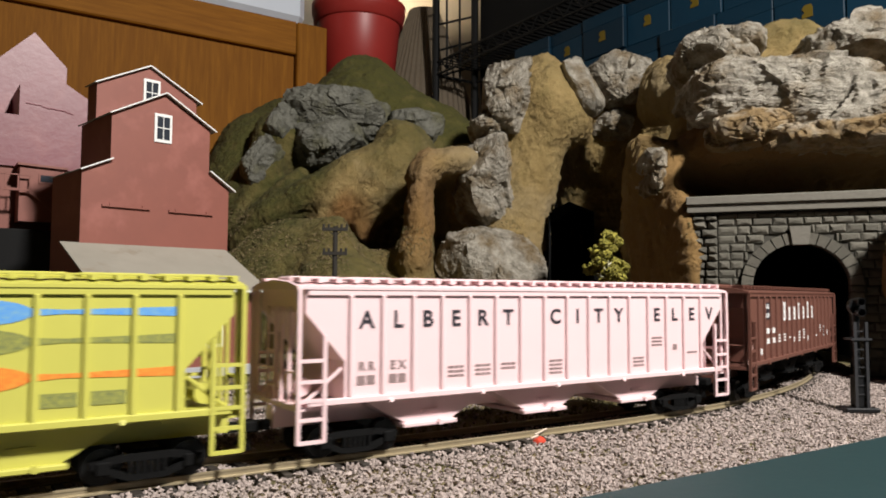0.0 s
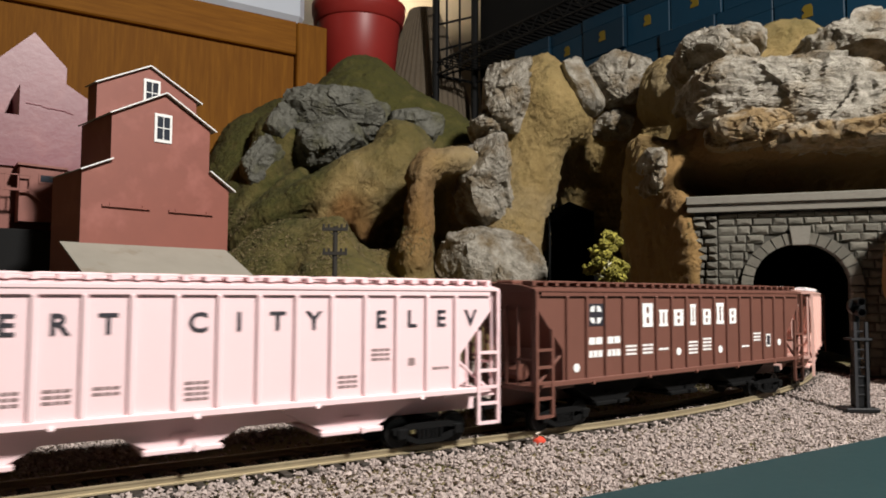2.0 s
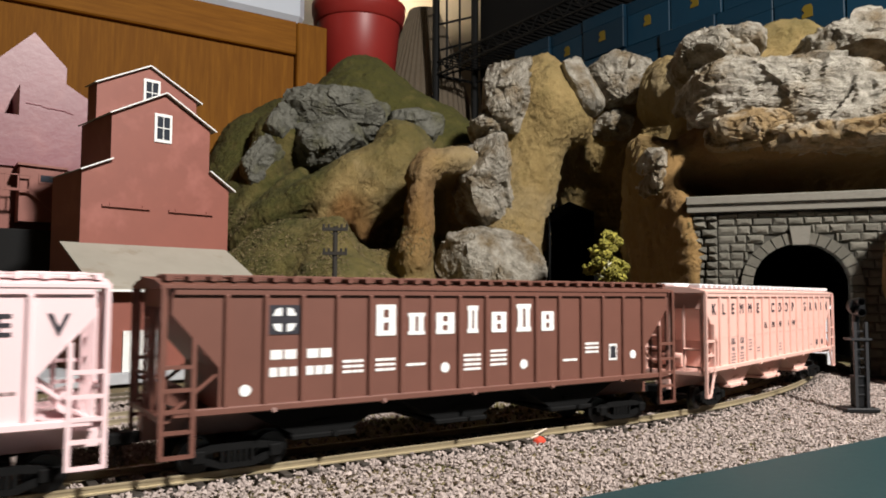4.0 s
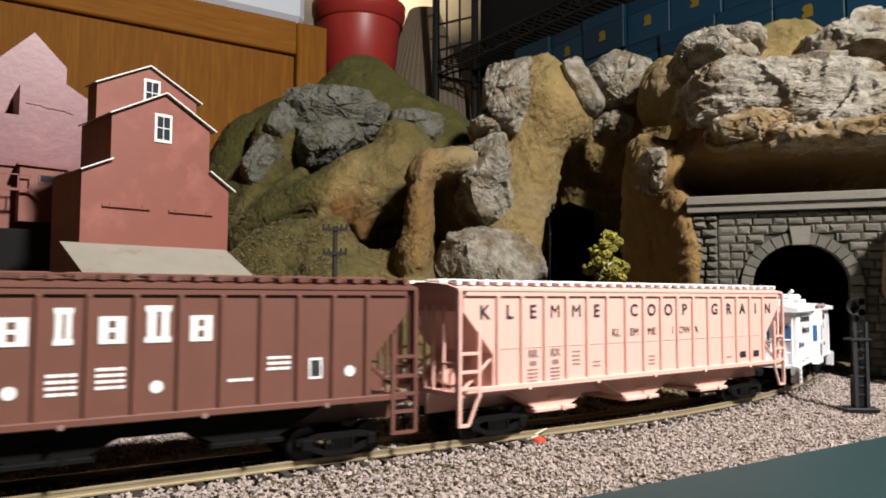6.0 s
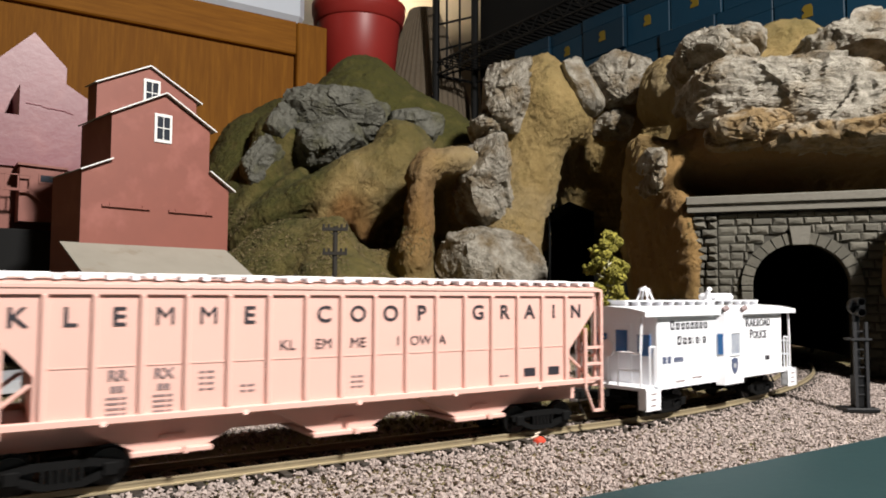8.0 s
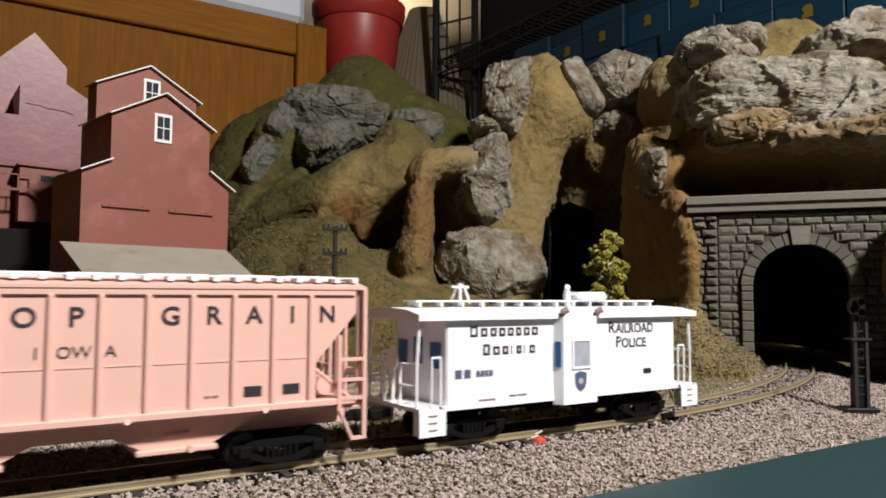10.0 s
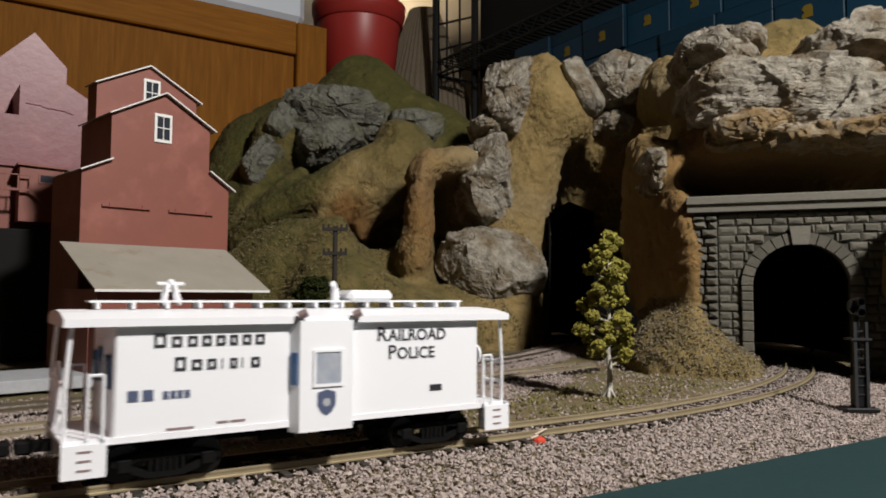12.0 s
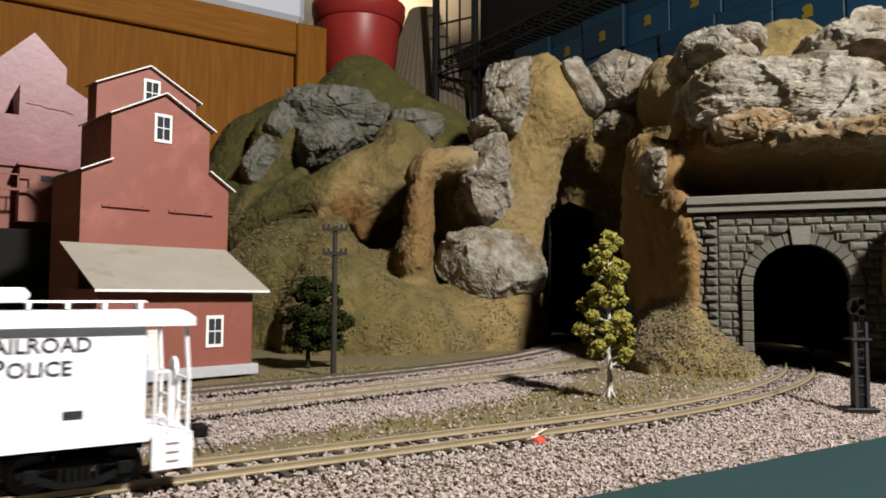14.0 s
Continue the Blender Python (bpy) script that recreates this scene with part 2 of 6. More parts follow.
def words(text, size, mat, parent, m, name="lettering", bold=0.0, spread=1.0, label=""):
    """Raised lettering in the built-in font, centred at m's origin, standing in its local x-y plane."""
    cu = bpy.data.curves.new(name, "FONT")
    cu.body, cu.size, cu.extrude, cu.offset = text, size, 0.00008, bold
    cu.align_x, cu.align_y, cu.space_character, cu.resolution_u = "CENTER", "CENTER", spread, 3
    tmp = bpy.data.objects.new("tmp", cu)
    scene.collection.objects.link(tmp)
    me = bpy.data.meshes.new_from_object(tmp.evaluated_get(bpy.context.evaluated_depsgraph_get()))
    bpy.data.objects.remove(tmp)
    bpy.data.curves.remove(cu)
    me.materials.clear()
    me.materials.append(mat)
    ob = new(name, me)
    ob.parent, ob.matrix_basis = parent, m
    return tagged(ob, label)


STAND = pose(0, 0, 0, 90, 0, 0)      # lettering that faces -y


def grain_mesh(name, centres, sizes, mat, seed, flat=0.8):
    """Many small irregular stones as one mesh: squashed octahedra with jittered corners."""
    rng = np.random.default_rng(seed)
    base = np.array([(1, 0, 0), (-1, 0, 0), (0, 1, 0), (0, -1, 0), (0, 0, 1), (0, 0, -1)], float)
    tri = np.array([(0, 2, 4), (2, 1, 4), (1, 3, 4), (3, 0, 4), (2, 0, 5), (1, 2, 5), (3, 1, 5), (0, 3, 5)])
    n = len(centres)
    v = base[None] * rng.uniform(0.65, 1.2, (n, 6, 1)) + rng.normal(0, 0.22, (n, 6, 3))
    a = rng.uniform(0, 6.283, n)
    c, s = np.cos(a), np.sin(a)
    x, y = v[:, :, 0] * c[:, None] - v[:, :, 1] * s[:, None], v[:, :, 0] * s[:, None] + v[:, :, 1] * c[:, None]
    tl = rng.uniform(-0.6, 0.6, n)[:, None]
    v = np.stack([x + tl * v[:, :, 2], y, v[:, :, 2] * flat - tl * x], -1) * sizes[:, None, None] + centres[:, None]
    me = bpy.data.meshes.new(name)
    me.from_pydata(v.reshape(-1, 3).tolist(), [], (tri[None] + 6 * np.arange(n)[:, None, None]).reshape(-1, 3).tolist())
    me.materials.append(mat)
    return me


# ---------------------------------------------------------------- room and table
def plain(name, bm, mat, label, category="", kind="structure", m=None):
    return tagged(part(name, bm, mat, m=m), label, category or name.split("_")[0], "", kind)


plain("floor", a_box(-2.6, 3.6, -3.0, 3.2, -1.05, -1.0), M_FLOOR, "grey painted floor of a hobby room")
plain("ceiling", a_box(-2.6, 3.6, -3.0, 3.2, 1.55, 1.6), M_CEILING, "dark unlit basement ceiling")
plain("wall_north", a_box(-2.6, 3.6, 1.95, 2.05, -1.0, 1.55), M_WALL, "cream painted room wall behind the shelves")
plain("wall_south", a_box(-2.6, 3.6, -3.0, -2.9, -1.0, 1.55), M_DIM, "dark panelled room wall")
plain("wall_west", a_box(-2.6, -2.5, -2.9, 1.95, -1.0, 1.55), M_DIM, "dark panelled room wall")
plain("wall_east", a_box(3.5, 3.6, -2.9, 1.95, -1.0, 1.55), M_DIM, "dark panelled room wall")

table = thing("layout_table", "plywood model railway table with teal painted front board", "table", pose(0, 0, -0.03))
part("tabletop", a_box(-0.9, 1.06, -0.066, 0.845, -0.02, 0.018), M_PLY, table)
part("front_board", a_box(-0.9, 1.06, -0.34, -0.0665, -0.02, 0.0245, bevel=0.001), M_TEAL, table, "teal painted wooden front board")
for lx, ly in ((-0.85, -0.3), (1.0, -0.3), (-0.85, 0.78), (1.0, 0.78)):
    part("table_leg", a_box(lx - 0.03, lx + 0.03, ly - 0.03, ly + 0.03, -0.97, -0.02), M_PLY, table)


# ---------------------------------------------------------------- tracks
class Line:
    """A straight piece from p at a heading, then an arc that turns left at a radius; s counts metres along it."""

    def __init__(self, p, heading, run, radius):
        self.p, self.h, self.run, self.r = Vector((*p, 0.0)), radians(heading), run, radius

    def at(self, s, off=0.0):
        d = Vector((math.cos(self.h), math.sin(self.h), 0))
        if s <= self.run:
            q, h = self.p + d * s, self.h
        else:
            a = (s - self.run) / self.r
            c = self.p + d * self.run + Vector((-d.y, d.x, 0)) * self.r
            h = self.h + a
            q = c + self.r * Vector((math.sin(h), -math.cos(h), 0))
        return q + off * Vector((-math.sin(h), math.cos(h), 0)), h

    def offset(self, x, y):
        """Signed distance to the left of the line and the way along it, for arrays."""
        ca, sa = math.cos(self.h), math.sin(self.h)
        u, v = (x - self.p.x) * ca + (y - self.p.y) * sa, -(x - self.p.x) * sa + (y - self.p.y) * ca
        uu, vv = u - self.run, self.r - v
        return np.where(u < self.run, v, self.r - np.hypot(uu, vv)), np.where(u < self.run, u, self.run + self.r * np.arctan2(uu, vv))


MAIN = Line((0.0, 0.0), 0.0, 0.204, 0.560)
MID = Line((0.089, 0.1150), 12.0, 0.60, 5.0)
BACK = Line((0.139, 0.1855), 11.5, 0.062, 0.70)


TIES = 0.0080                         # tie spacing of the near track


def rail_mesh(line, s0, s1, off):
    """A T-shaped rail swept along the line."""
    prof = [(-0.0010, -0.0022), (0.0010, -0.0022), (0.0010, -0.0018), (0.0003, -0.0016), (0.0003, -0.0007), (0.0005, -0.0006),
            (0.0005, -0.0001), (0.0003, 0.0), (-0.0003, 0.0), (-0.0005, -0.0001), (-0.0005, -0.0006), (-0.0003, -0.0007), (-0.0003, -0.0016), (-0.0010, -0.0018)]
    bm, rows = bmesh.new(), []
    n = max(2, int((s1 - s0) / 0.012))
    for i in range(n + 1):
        s = s0 + (s1 - s0) * i / n
        rows.append([bm.verts.new(line.at(s, off + a)[0] + Vector((0, 0, b))) for a, b in prof])
    for p, q in zip(rows, rows[1:]):
        for i in range(len(prof)):
            j = (i + 1) % len(prof)
            bm.faces.new((p[i], p[j], q[j], q[i]))
    bmesh.ops.recalc_face_normals(bm, faces=bm.faces)
    return bm


def track(line, s0, s1, label, mat, sunk=0.0, pitch=0.0064):
    t = tagged(thing("railway_track", label, "track", pose(0, 0, -sunk)), kind="structure")
    for off in (-0.0086, 0.0086):
        part("rail", rail_mesh(line, s0, s1, off), mat, t)
    tie = mesh_of("tie", a_box(-0.0013, 0.0013, -0.015, 0.015, -0.0042, -0.0021, bevel=0.0002), M_TIE)
    s, k = s0, 0
    while s < s1:
        q, h = line.at(s)
        o = part("tie", tie, None, t)
        o.matrix_basis = Matrix.Translation(q) @ Matrix.Rotation(h + random.uniform(-0.02, 0.02), 4, "Z")
        s += pitch
    return t


track(MAIN, -0.20, 0.56, "near model track with brassy rails on dark ties", M_RAIL, 0.0, TIES)
track(MID, -0.25, 0.30, "middle model siding with dull rails sunk in ballast", M_RAIL_DULL, 0.0006)
track(BACK, -0.30, 0.56, "rear model track curving into the dark cave", M_RAIL_DARK, 0.0006)


def ground_height(x, y):
    """The scenery base: level by the tracks, a little lower towards the front edge, uneven between."""
    d1, _ = MAIN.offset(x, y)
    base = -0.0048 - 0.0035 * np.clip((-d1 - 0.02) / 0.05, 0, 1) - 0.0012 * np.clip((d1 - 0.016) / 0.012, 0, 1)
    return base + 0.0005 * np.sin(x * 61 + 3 * np.sin(y * 47)) * np.cos(y * 83 + 2 * np.sin(x * 37))


def ground_sheet():
    nx, ny = 260, 160
    xs, ys = np.linspace(-0.45, 0.80, nx), np.linspace(-0.066, 0.55, ny)
    gx, gy = np.meshgrid(xs, ys, indexing="ij")
    gz = ground_height(gx, gy)
    rng = np.random.default_rng(3)
    gz += rng.normal(0, 0.00022, gz.shape)
    v = np.stack([gx, gy, gz], -1).reshape(-1, 3)
    i = np.arange(nx * ny).reshape(nx, ny)
    f = np.stack([i[:-1, :-1], i[1:, :-1], i[1:, 1:], i[:-1, 1:]], -1).reshape(-1, 4)
    me = bpy.data.meshes.new("ground")
    me.from_pydata(v.tolist(), [], f.tolist())
    me.materials.append(M_SOIL)
    me.polygons.foreach_set("use_smooth", [True] * len(me.polygons))
    return tagged(new("ground", me), "brown olive scenic soil between the tracks", "ground", "", "structure")


ground_sheet()


def ballast():
    rng = np.random.default_rng(11)
    n = 250000
    x, y = rng.uniform(-0.10, 0.60, n), rng.uniform(-0.0665, 0.36, n)
    d1, s1 = MAIN.offset(x, y)
    d2, s2 = MID.offset(x, y)
    d3, s3 = BACK.offset(x, y)
    edge = rng.normal(0, 0.0025, n)
    near = (d1 < 0.0155 + edge) & (s1 < 0.53)
    mid = (d2 > -0.058 + 2 * edge + 0.03 * np.clip((x - 0.24) / 0.1, 0, 1)) & (d2 < 0.02) & (x < 0.335 + 3 * edge)
    back = (d3 > -0.034 + edge) & (d3 < 0.014 + edge)
    loose = (rng.uniform(0, 1, n) < 0.06)
    keep = near | mid | back | (loose & (y < 0.22))
    for d in (d1, d2, d3):
        keep &= ~((np.abs(np.abs(d) - 0.0086) < 0.0019))
    over = np.abs((s1 + 0.20 + TIES / 2) % TIES - TIES / 2)
    keep &= ~((np.abs(d1) < 0.0162) & (over < 0.0019))
    x, y, d1, d2, d3 = x[keep], y[keep], d1[keep], d2[keep], d3[keep]
    size = rng.uniform(0.00045, 0.00095, len(x))
    on = np.minimum(np.minimum(np.abs(d1), np.abs(d2)), np.abs(d3)) < 0.0155
    z = np.where(on, -0.0024 - 0.45 * size + rng.normal(0, 0.0003, len(x)), ground_height(x, y) + 0.0004 + np.abs(rng.normal(0, 0.0006, len(x))))
    shoulder = np.clip((np.minimum(np.minimum(np.abs(d1), np.abs(d2)), np.abs(d3)) - 0.0155) / 0.012, 0, 1)
    z = np.where(on, z, z + (1 - shoulder) * 0.0010)
    me = grain_mesh("ballast", np.stack([x, y, z], -1), size, M_BALLAST, 5)
    tagged(new("ballast", me), "pinkish grey crushed stone ballast between and beside rails", "ballast", "", "stuff")


ballast()


# ---------------------------------------------------------------- the plaster mountain
FACING = 0.5815                       # the mountain's face looks down the aisle at this heading
AX = np.array([[math.cos(FACING), -math.sin(FACING), 0], [math.sin(FACING), math.cos(FACING), 0], [0, 0, 1]])
mounds, hollows = [], []


def mound(x, y, z, ra, rb, rc, tilt=0.0, turf=0.0):
    """An ellipsoid of earth: radii across, into and up the face, leaning by tilt degrees to its right."""
    mounds.append((np.array((x, y, z)), np.array((ra, rb, rc)), radians(tilt), turf))


def hollow(x, y, z, ra, rb, rc, tilt=0.0):
    hollows.append((np.array((x, y, z)), np.array((ra, rb, rc)), radians(tilt), 0))


def local(p, c, tilt):
    """Points in the frame of a leaning ellipsoid at c."""
    q = (p - c.astype(p.dtype)) @ AX.T.astype(p.dtype)
    a, b, w = q[..., 0], q[..., 1], q[..., 2]
    return np.stack([a * math.cos(tilt) - w * math.sin(tilt), b, a * math.sin(tilt) + w * math.cos(tilt)], -1)


def ellipsoid(p, e):
    c, r, tilt, _ = e
    q = local(p, c, tilt)
    k0 = np.linalg.norm(q / r.astype(p.dtype), axis=-1)
    return (k0 - 1.0) * float(min(r[0], r[2], 1.4 * r[1]))


def surface_nets(f, o, h):
    """The zero surface of a sampled field as quads."""
    inside = f < 0
    n = np.array(f.shape) - 1
    acc, cnt = np.zeros((*n, 3), np.float32), np.zeros(tuple(n), np.float32)
    corner = lambda a, i, j, k: a[i:i + n[0], j:j + n[1], k:k + n[2]]
    for ax in range(3):
        for u in (0, 1):
            for v in (0, 1):
                c0 = [0, 0, 0]
                c0[(ax + 1) % 3], c0[(ax + 2) % 3] = u, v
                c1 = list(c0)
                c1[ax] = 1
                a, b = corner(f, *c0), corner(f, *c1)
                hit = corner(inside, *c0) != corner(inside, *c1)
                w = np.where(hit, a / np.where(hit, a - b, 1), 0)
                for d in range(3):
                    acc[..., d] += np.where(hit, (w if d == ax else c0[d]), 0)
                cnt += hit
    cell = cnt > 0
    ids = np.full(tuple(n), -1, np.int64)
    ids[cell] = np.arange(cell.sum())
    pos = np.argwhere(cell) + acc[cell] / cnt[cell][:, None]
    quads = []
    for ax in range(3):
        a = np.take(inside, range(f.shape[ax] - 1), ax)
        b = np.take(inside, range(1, f.shape[ax]), ax)
        for flip in (False, True):
            e = np.argwhere((a & ~b) if not flip else (~a & b))
            u, v = (ax + 1) % 3, (ax + 2) % 3
            ok = (e[:, u] > 0) & (e[:, v] > 0) & (e[:, u] < n[u]) & (e[:, v] < n[v])
            e = e[ok]
            q = []
            for du, dv in ((0, 0), (-1, 0), (-1, -1), (0, -1)):
                t = e.copy()
                t[:, u] += du
                t[:, v] += dv
                q.append(ids[t[:, 0], t[:, 1], t[:, 2]])
            q = np.stack(q, -1)
            quads.append(q[:, ::-1] if flip else q)
    return pos * h + o, np.concatenate(quads)


mound(0.5006, 0.7629, 0.21, 0.1057, 0.12, 0.1946, 0, 1)
mound(0.4412, 0.7982, 0.0992, 0.2012, 0.12, 0.2515, 0, 1)
mound(0.5694, 0.6731, 0.1637, 0.1019, 0.1, 0.1549, 0, 0.95)
mound(0.5159, 0.7107, 0.1315, 0.1467, 0.1, 0.2201, 0, 0.9)
mound(0.3471, 0.8236, 0.1057, 0.0734, 0.1, 0.1956, 0, 0.95)
mound(0.4274, 0.7142, 0.2219, 0.0863, 0.06, 0.102, 0, 0.9)
mound(0.3745, 0.7231, 0.2487, 0.0577, 0.06, 0.0538, 0, 0.85)
mound(0.2881, 0.7421, 0.11, 0.0266, 0.05, 0.1403, 18, 0.85)
mound(0.3018, 0.7071, 0.1375, 0.0217, 0.05, 0.1084, 28, 0.8)
mound(0.3178, 0.6727, 0.1355, 0.0184, 0.05, 0.0849, 34, 0.75)
mound(0.362, 0.6174, 0.1664, 0.0263, 0.06, 0.1038, 60, 0.95)
mound(0.3858, 0.5846, 0.1555, 0.0136, 0.05, 0.0578, 20, -0.3)
mound(0.3748, 0.6041, 0.152, 0.011, 0.05, 0.0482, 26, -0.1)
mound(0.4365, 0.5668, 0.1895, 0.0401, 0.06, 0.0498, 28, 0.45)
mound(0.4127, 0.5732, 0.1512, 0.0178, 0.05, 0.0479, 14, -0.2)
mound(0.4679, 0.5791, 0.2298, 0.0429, 0.06, 0.0286, 40, 0.6)
mound(0.3055, 0.5462, 0.0104, 0.0984, 0.08, 0.1206, 14, 0.75)
mound(0.3208, 0.5061, 0.0115, 0.0489, 0.07, 0.1192, 10, 0.55)
mound(0.2745, 0.6033, -0.0003, 0.0574, 0.07, 0.0957, 0, 0.8)
mound(0.3175, 0.4432, -0.0004, 0.0664, 0.07, 0.0886, 0, 0.6)
mound(0.3499, 0.4107, -0.0108, 0.071, 0.06, 0.071, 0, 0.5)
mound(0.4033, 0.4237, -0.0138, 0.075, 0.06, 0.075, 0, 0.35)
mound(0.4861, 0.6404, 0.05, 0.113, 0.05, 0.1884, 0, 0.2)
mound(0.3973, 0.4841, 0.0344, 0.0584, 0.05, 0.0646, 0, 0.35)
mound(0.4082, 0.4518, 0.131, 0.0163, 0.045, 0.0676, 4, -0.15)
mound(0.4326, 0.4558, 0.1843, 0.0161, 0.05, 0.0322, 64, -0.05)
mound(0.4689, 0.4615, 0.1896, 0.0166, 0.05, 0.0281, 84, 0)
mound(0.4023, 0.4471, 0.0842, 0.0179, 0.045, 0.0238, 0, -0.1)
mound(0.5082, 0.4857, 0.1616, 0.0368, 0.05, 0.0636, 0, 0)
mound(0.5483, 0.5593, 0.1064, 0.0694, 0.05, 0.1388, 0, 0.1)
mound(0.5626, 0.4415, 0.1951, 0.0266, 0.05, 0.133, 4, 0)
mound(0.549, 0.4503, 0.1151, 0.0238, 0.055, 0.1323, 8, -0.05)
mound(0.5616, 0.4249, 0.2656, 0.0342, 0.055, 0.0552, -8, 0.1)
mound(0.5401, 0.458, 0.2529, 0.0348, 0.055, 0.0702, 0, 0)
mound(0.5253, 0.4558, 0.0897, 0.0359, 0.055, 0.1373, 7, 0)
mound(0.5923, 0.4171, 0.2613, 0.0253, 0.05, 0.0399, -20, 0)
mound(0.4821, 0.4433, -0.006, 0.0779, 0.07, 0.0679, 0, 0.05)
mound(0.5012, 0.4326, 0.0499, 0.0451, 0.06, 0.0627, 0, 0)
mound(0.3893, 0.4218, -0.0242, 0.0683, 0.06, 0.045, 0, 0.3)
mound(0.4517, 0.4027, 0.0027, 0.0526, 0.05, 0.0438, 0, 0)
mound(0.7226, 0.4732, 0.2088, 0.0754, 0.08, 0.1432, 0, 0)
mound(0.6747, 0.4431, 0.2307, 0.0393, 0.06, 0.0501, 0, 0)
mound(0.7201, 0.4448, 0.2902, 0.0627, 0.09, 0.0605, 0, 0.05)
mound(0.6319, 0.3125, 0.2694, 0.0246, 0.05, 0.0369, 10, 0)
mound(0.4784, 0.1927, 0.0926, 0.0186, 0.05, 0.0698, -4, -0.12)
mound(0.4619, 0.1682, 0.0838, 0.0106, 0.045, 0.0597, 0, -0.15)
mound(0.4607, 0.1625, 0.0572, 0.0087, 0.04, 0.0393, 0, -0.1)
mound(0.4724, 0.1993, 0.1375, 0.0113, 0.03, 0.0375, -8, 0)
mound(0.4579, 0.1653, -0.0036, 0.0287, 0.045, 0.04, 0, 0.3)
mound(0.4389, 0.1419, -0.0049, 0.0329, 0.045, 0.0403, 0, 0.3)
mound(0.4502, 0.1286, -0.0065, 0.0285, 0.035, 0.0285, 22, 0.3)
mound(0.4464, 0.1072, -0.0073, 0.0259, 0.03, 0.0165, 0, 0.3)
mound(0.5463, 0.1191, 0.1603, 0.0855, 0.09, 0.045, 0, -0.15)
mound(0.6833, 0.1968, 0.2422, 0.1207, 0.09, 0.0533, 0, 0)
mound(0.6611, 0.1964, 0.2833, 0.0415, 0.06, 0.0305, 0, 0.28)
mound(0.7274, 0.1328, 0.2301, 0.0748, 0.1, 0.0646, 0, 0)
# unseen mound beyond the right edge, added to shade the portal's right end
mound(0.4955, -0.008, 0.0597, 0.0274, 0.035, 0.0565, 0, -0.1)
mound(0.6331, 0.0638, 0.1369, 0.067, 0.09, 0.063, 0, -0.15)
mound(0.6332, 0.2282, 0.1011, 0.1107, 0.06, 0.1384, 0, 0)
hollow(0.4627, 0.0982, 0.132, 0.028, 0.03, 0.0104, 0)
hollow(0.5012, 0.0549, 0.1313, 0.0466, 0.03, 0.0101, 0)
hollow(0.3766, 0.4909, 0.1267, 0.0283, 0.06, 0.0258, 8)
hollow(0.5596, 0.2684, 0.2115, 0.0177, 0.08, 0.0332, 10)
hollow(0.4408, 0.4487, 0.1263, 0.0135, 0.04, 0.0431, 6)


def tunnel_field(p):
    """Bores along the two tracks, kept free of earth."""
    d, s = MAIN.offset(p[..., 0], p[..., 1])
    main = np.maximum(np.maximum(np.abs(d + 0.006) - 0.046, p[..., 2] - 0.100), 0.485 - s)
    d3, s3 = BACK.offset(p[..., 0], p[..., 1])
    back = np.maximum(np.maximum(np.abs(d3 + 0.010) - 0.025, p[..., 2] - 0.150), 0.40 - s3)
    clear = np.maximum(np.abs(d) - 0.0215, p[..., 2] - 0.075)
    clear3 = np.maximum(np.abs(d3) - 0.016, p[..., 2] - 0.075)
    return np.minimum(np.minimum(main, back), np.minimum(clear, clear3))


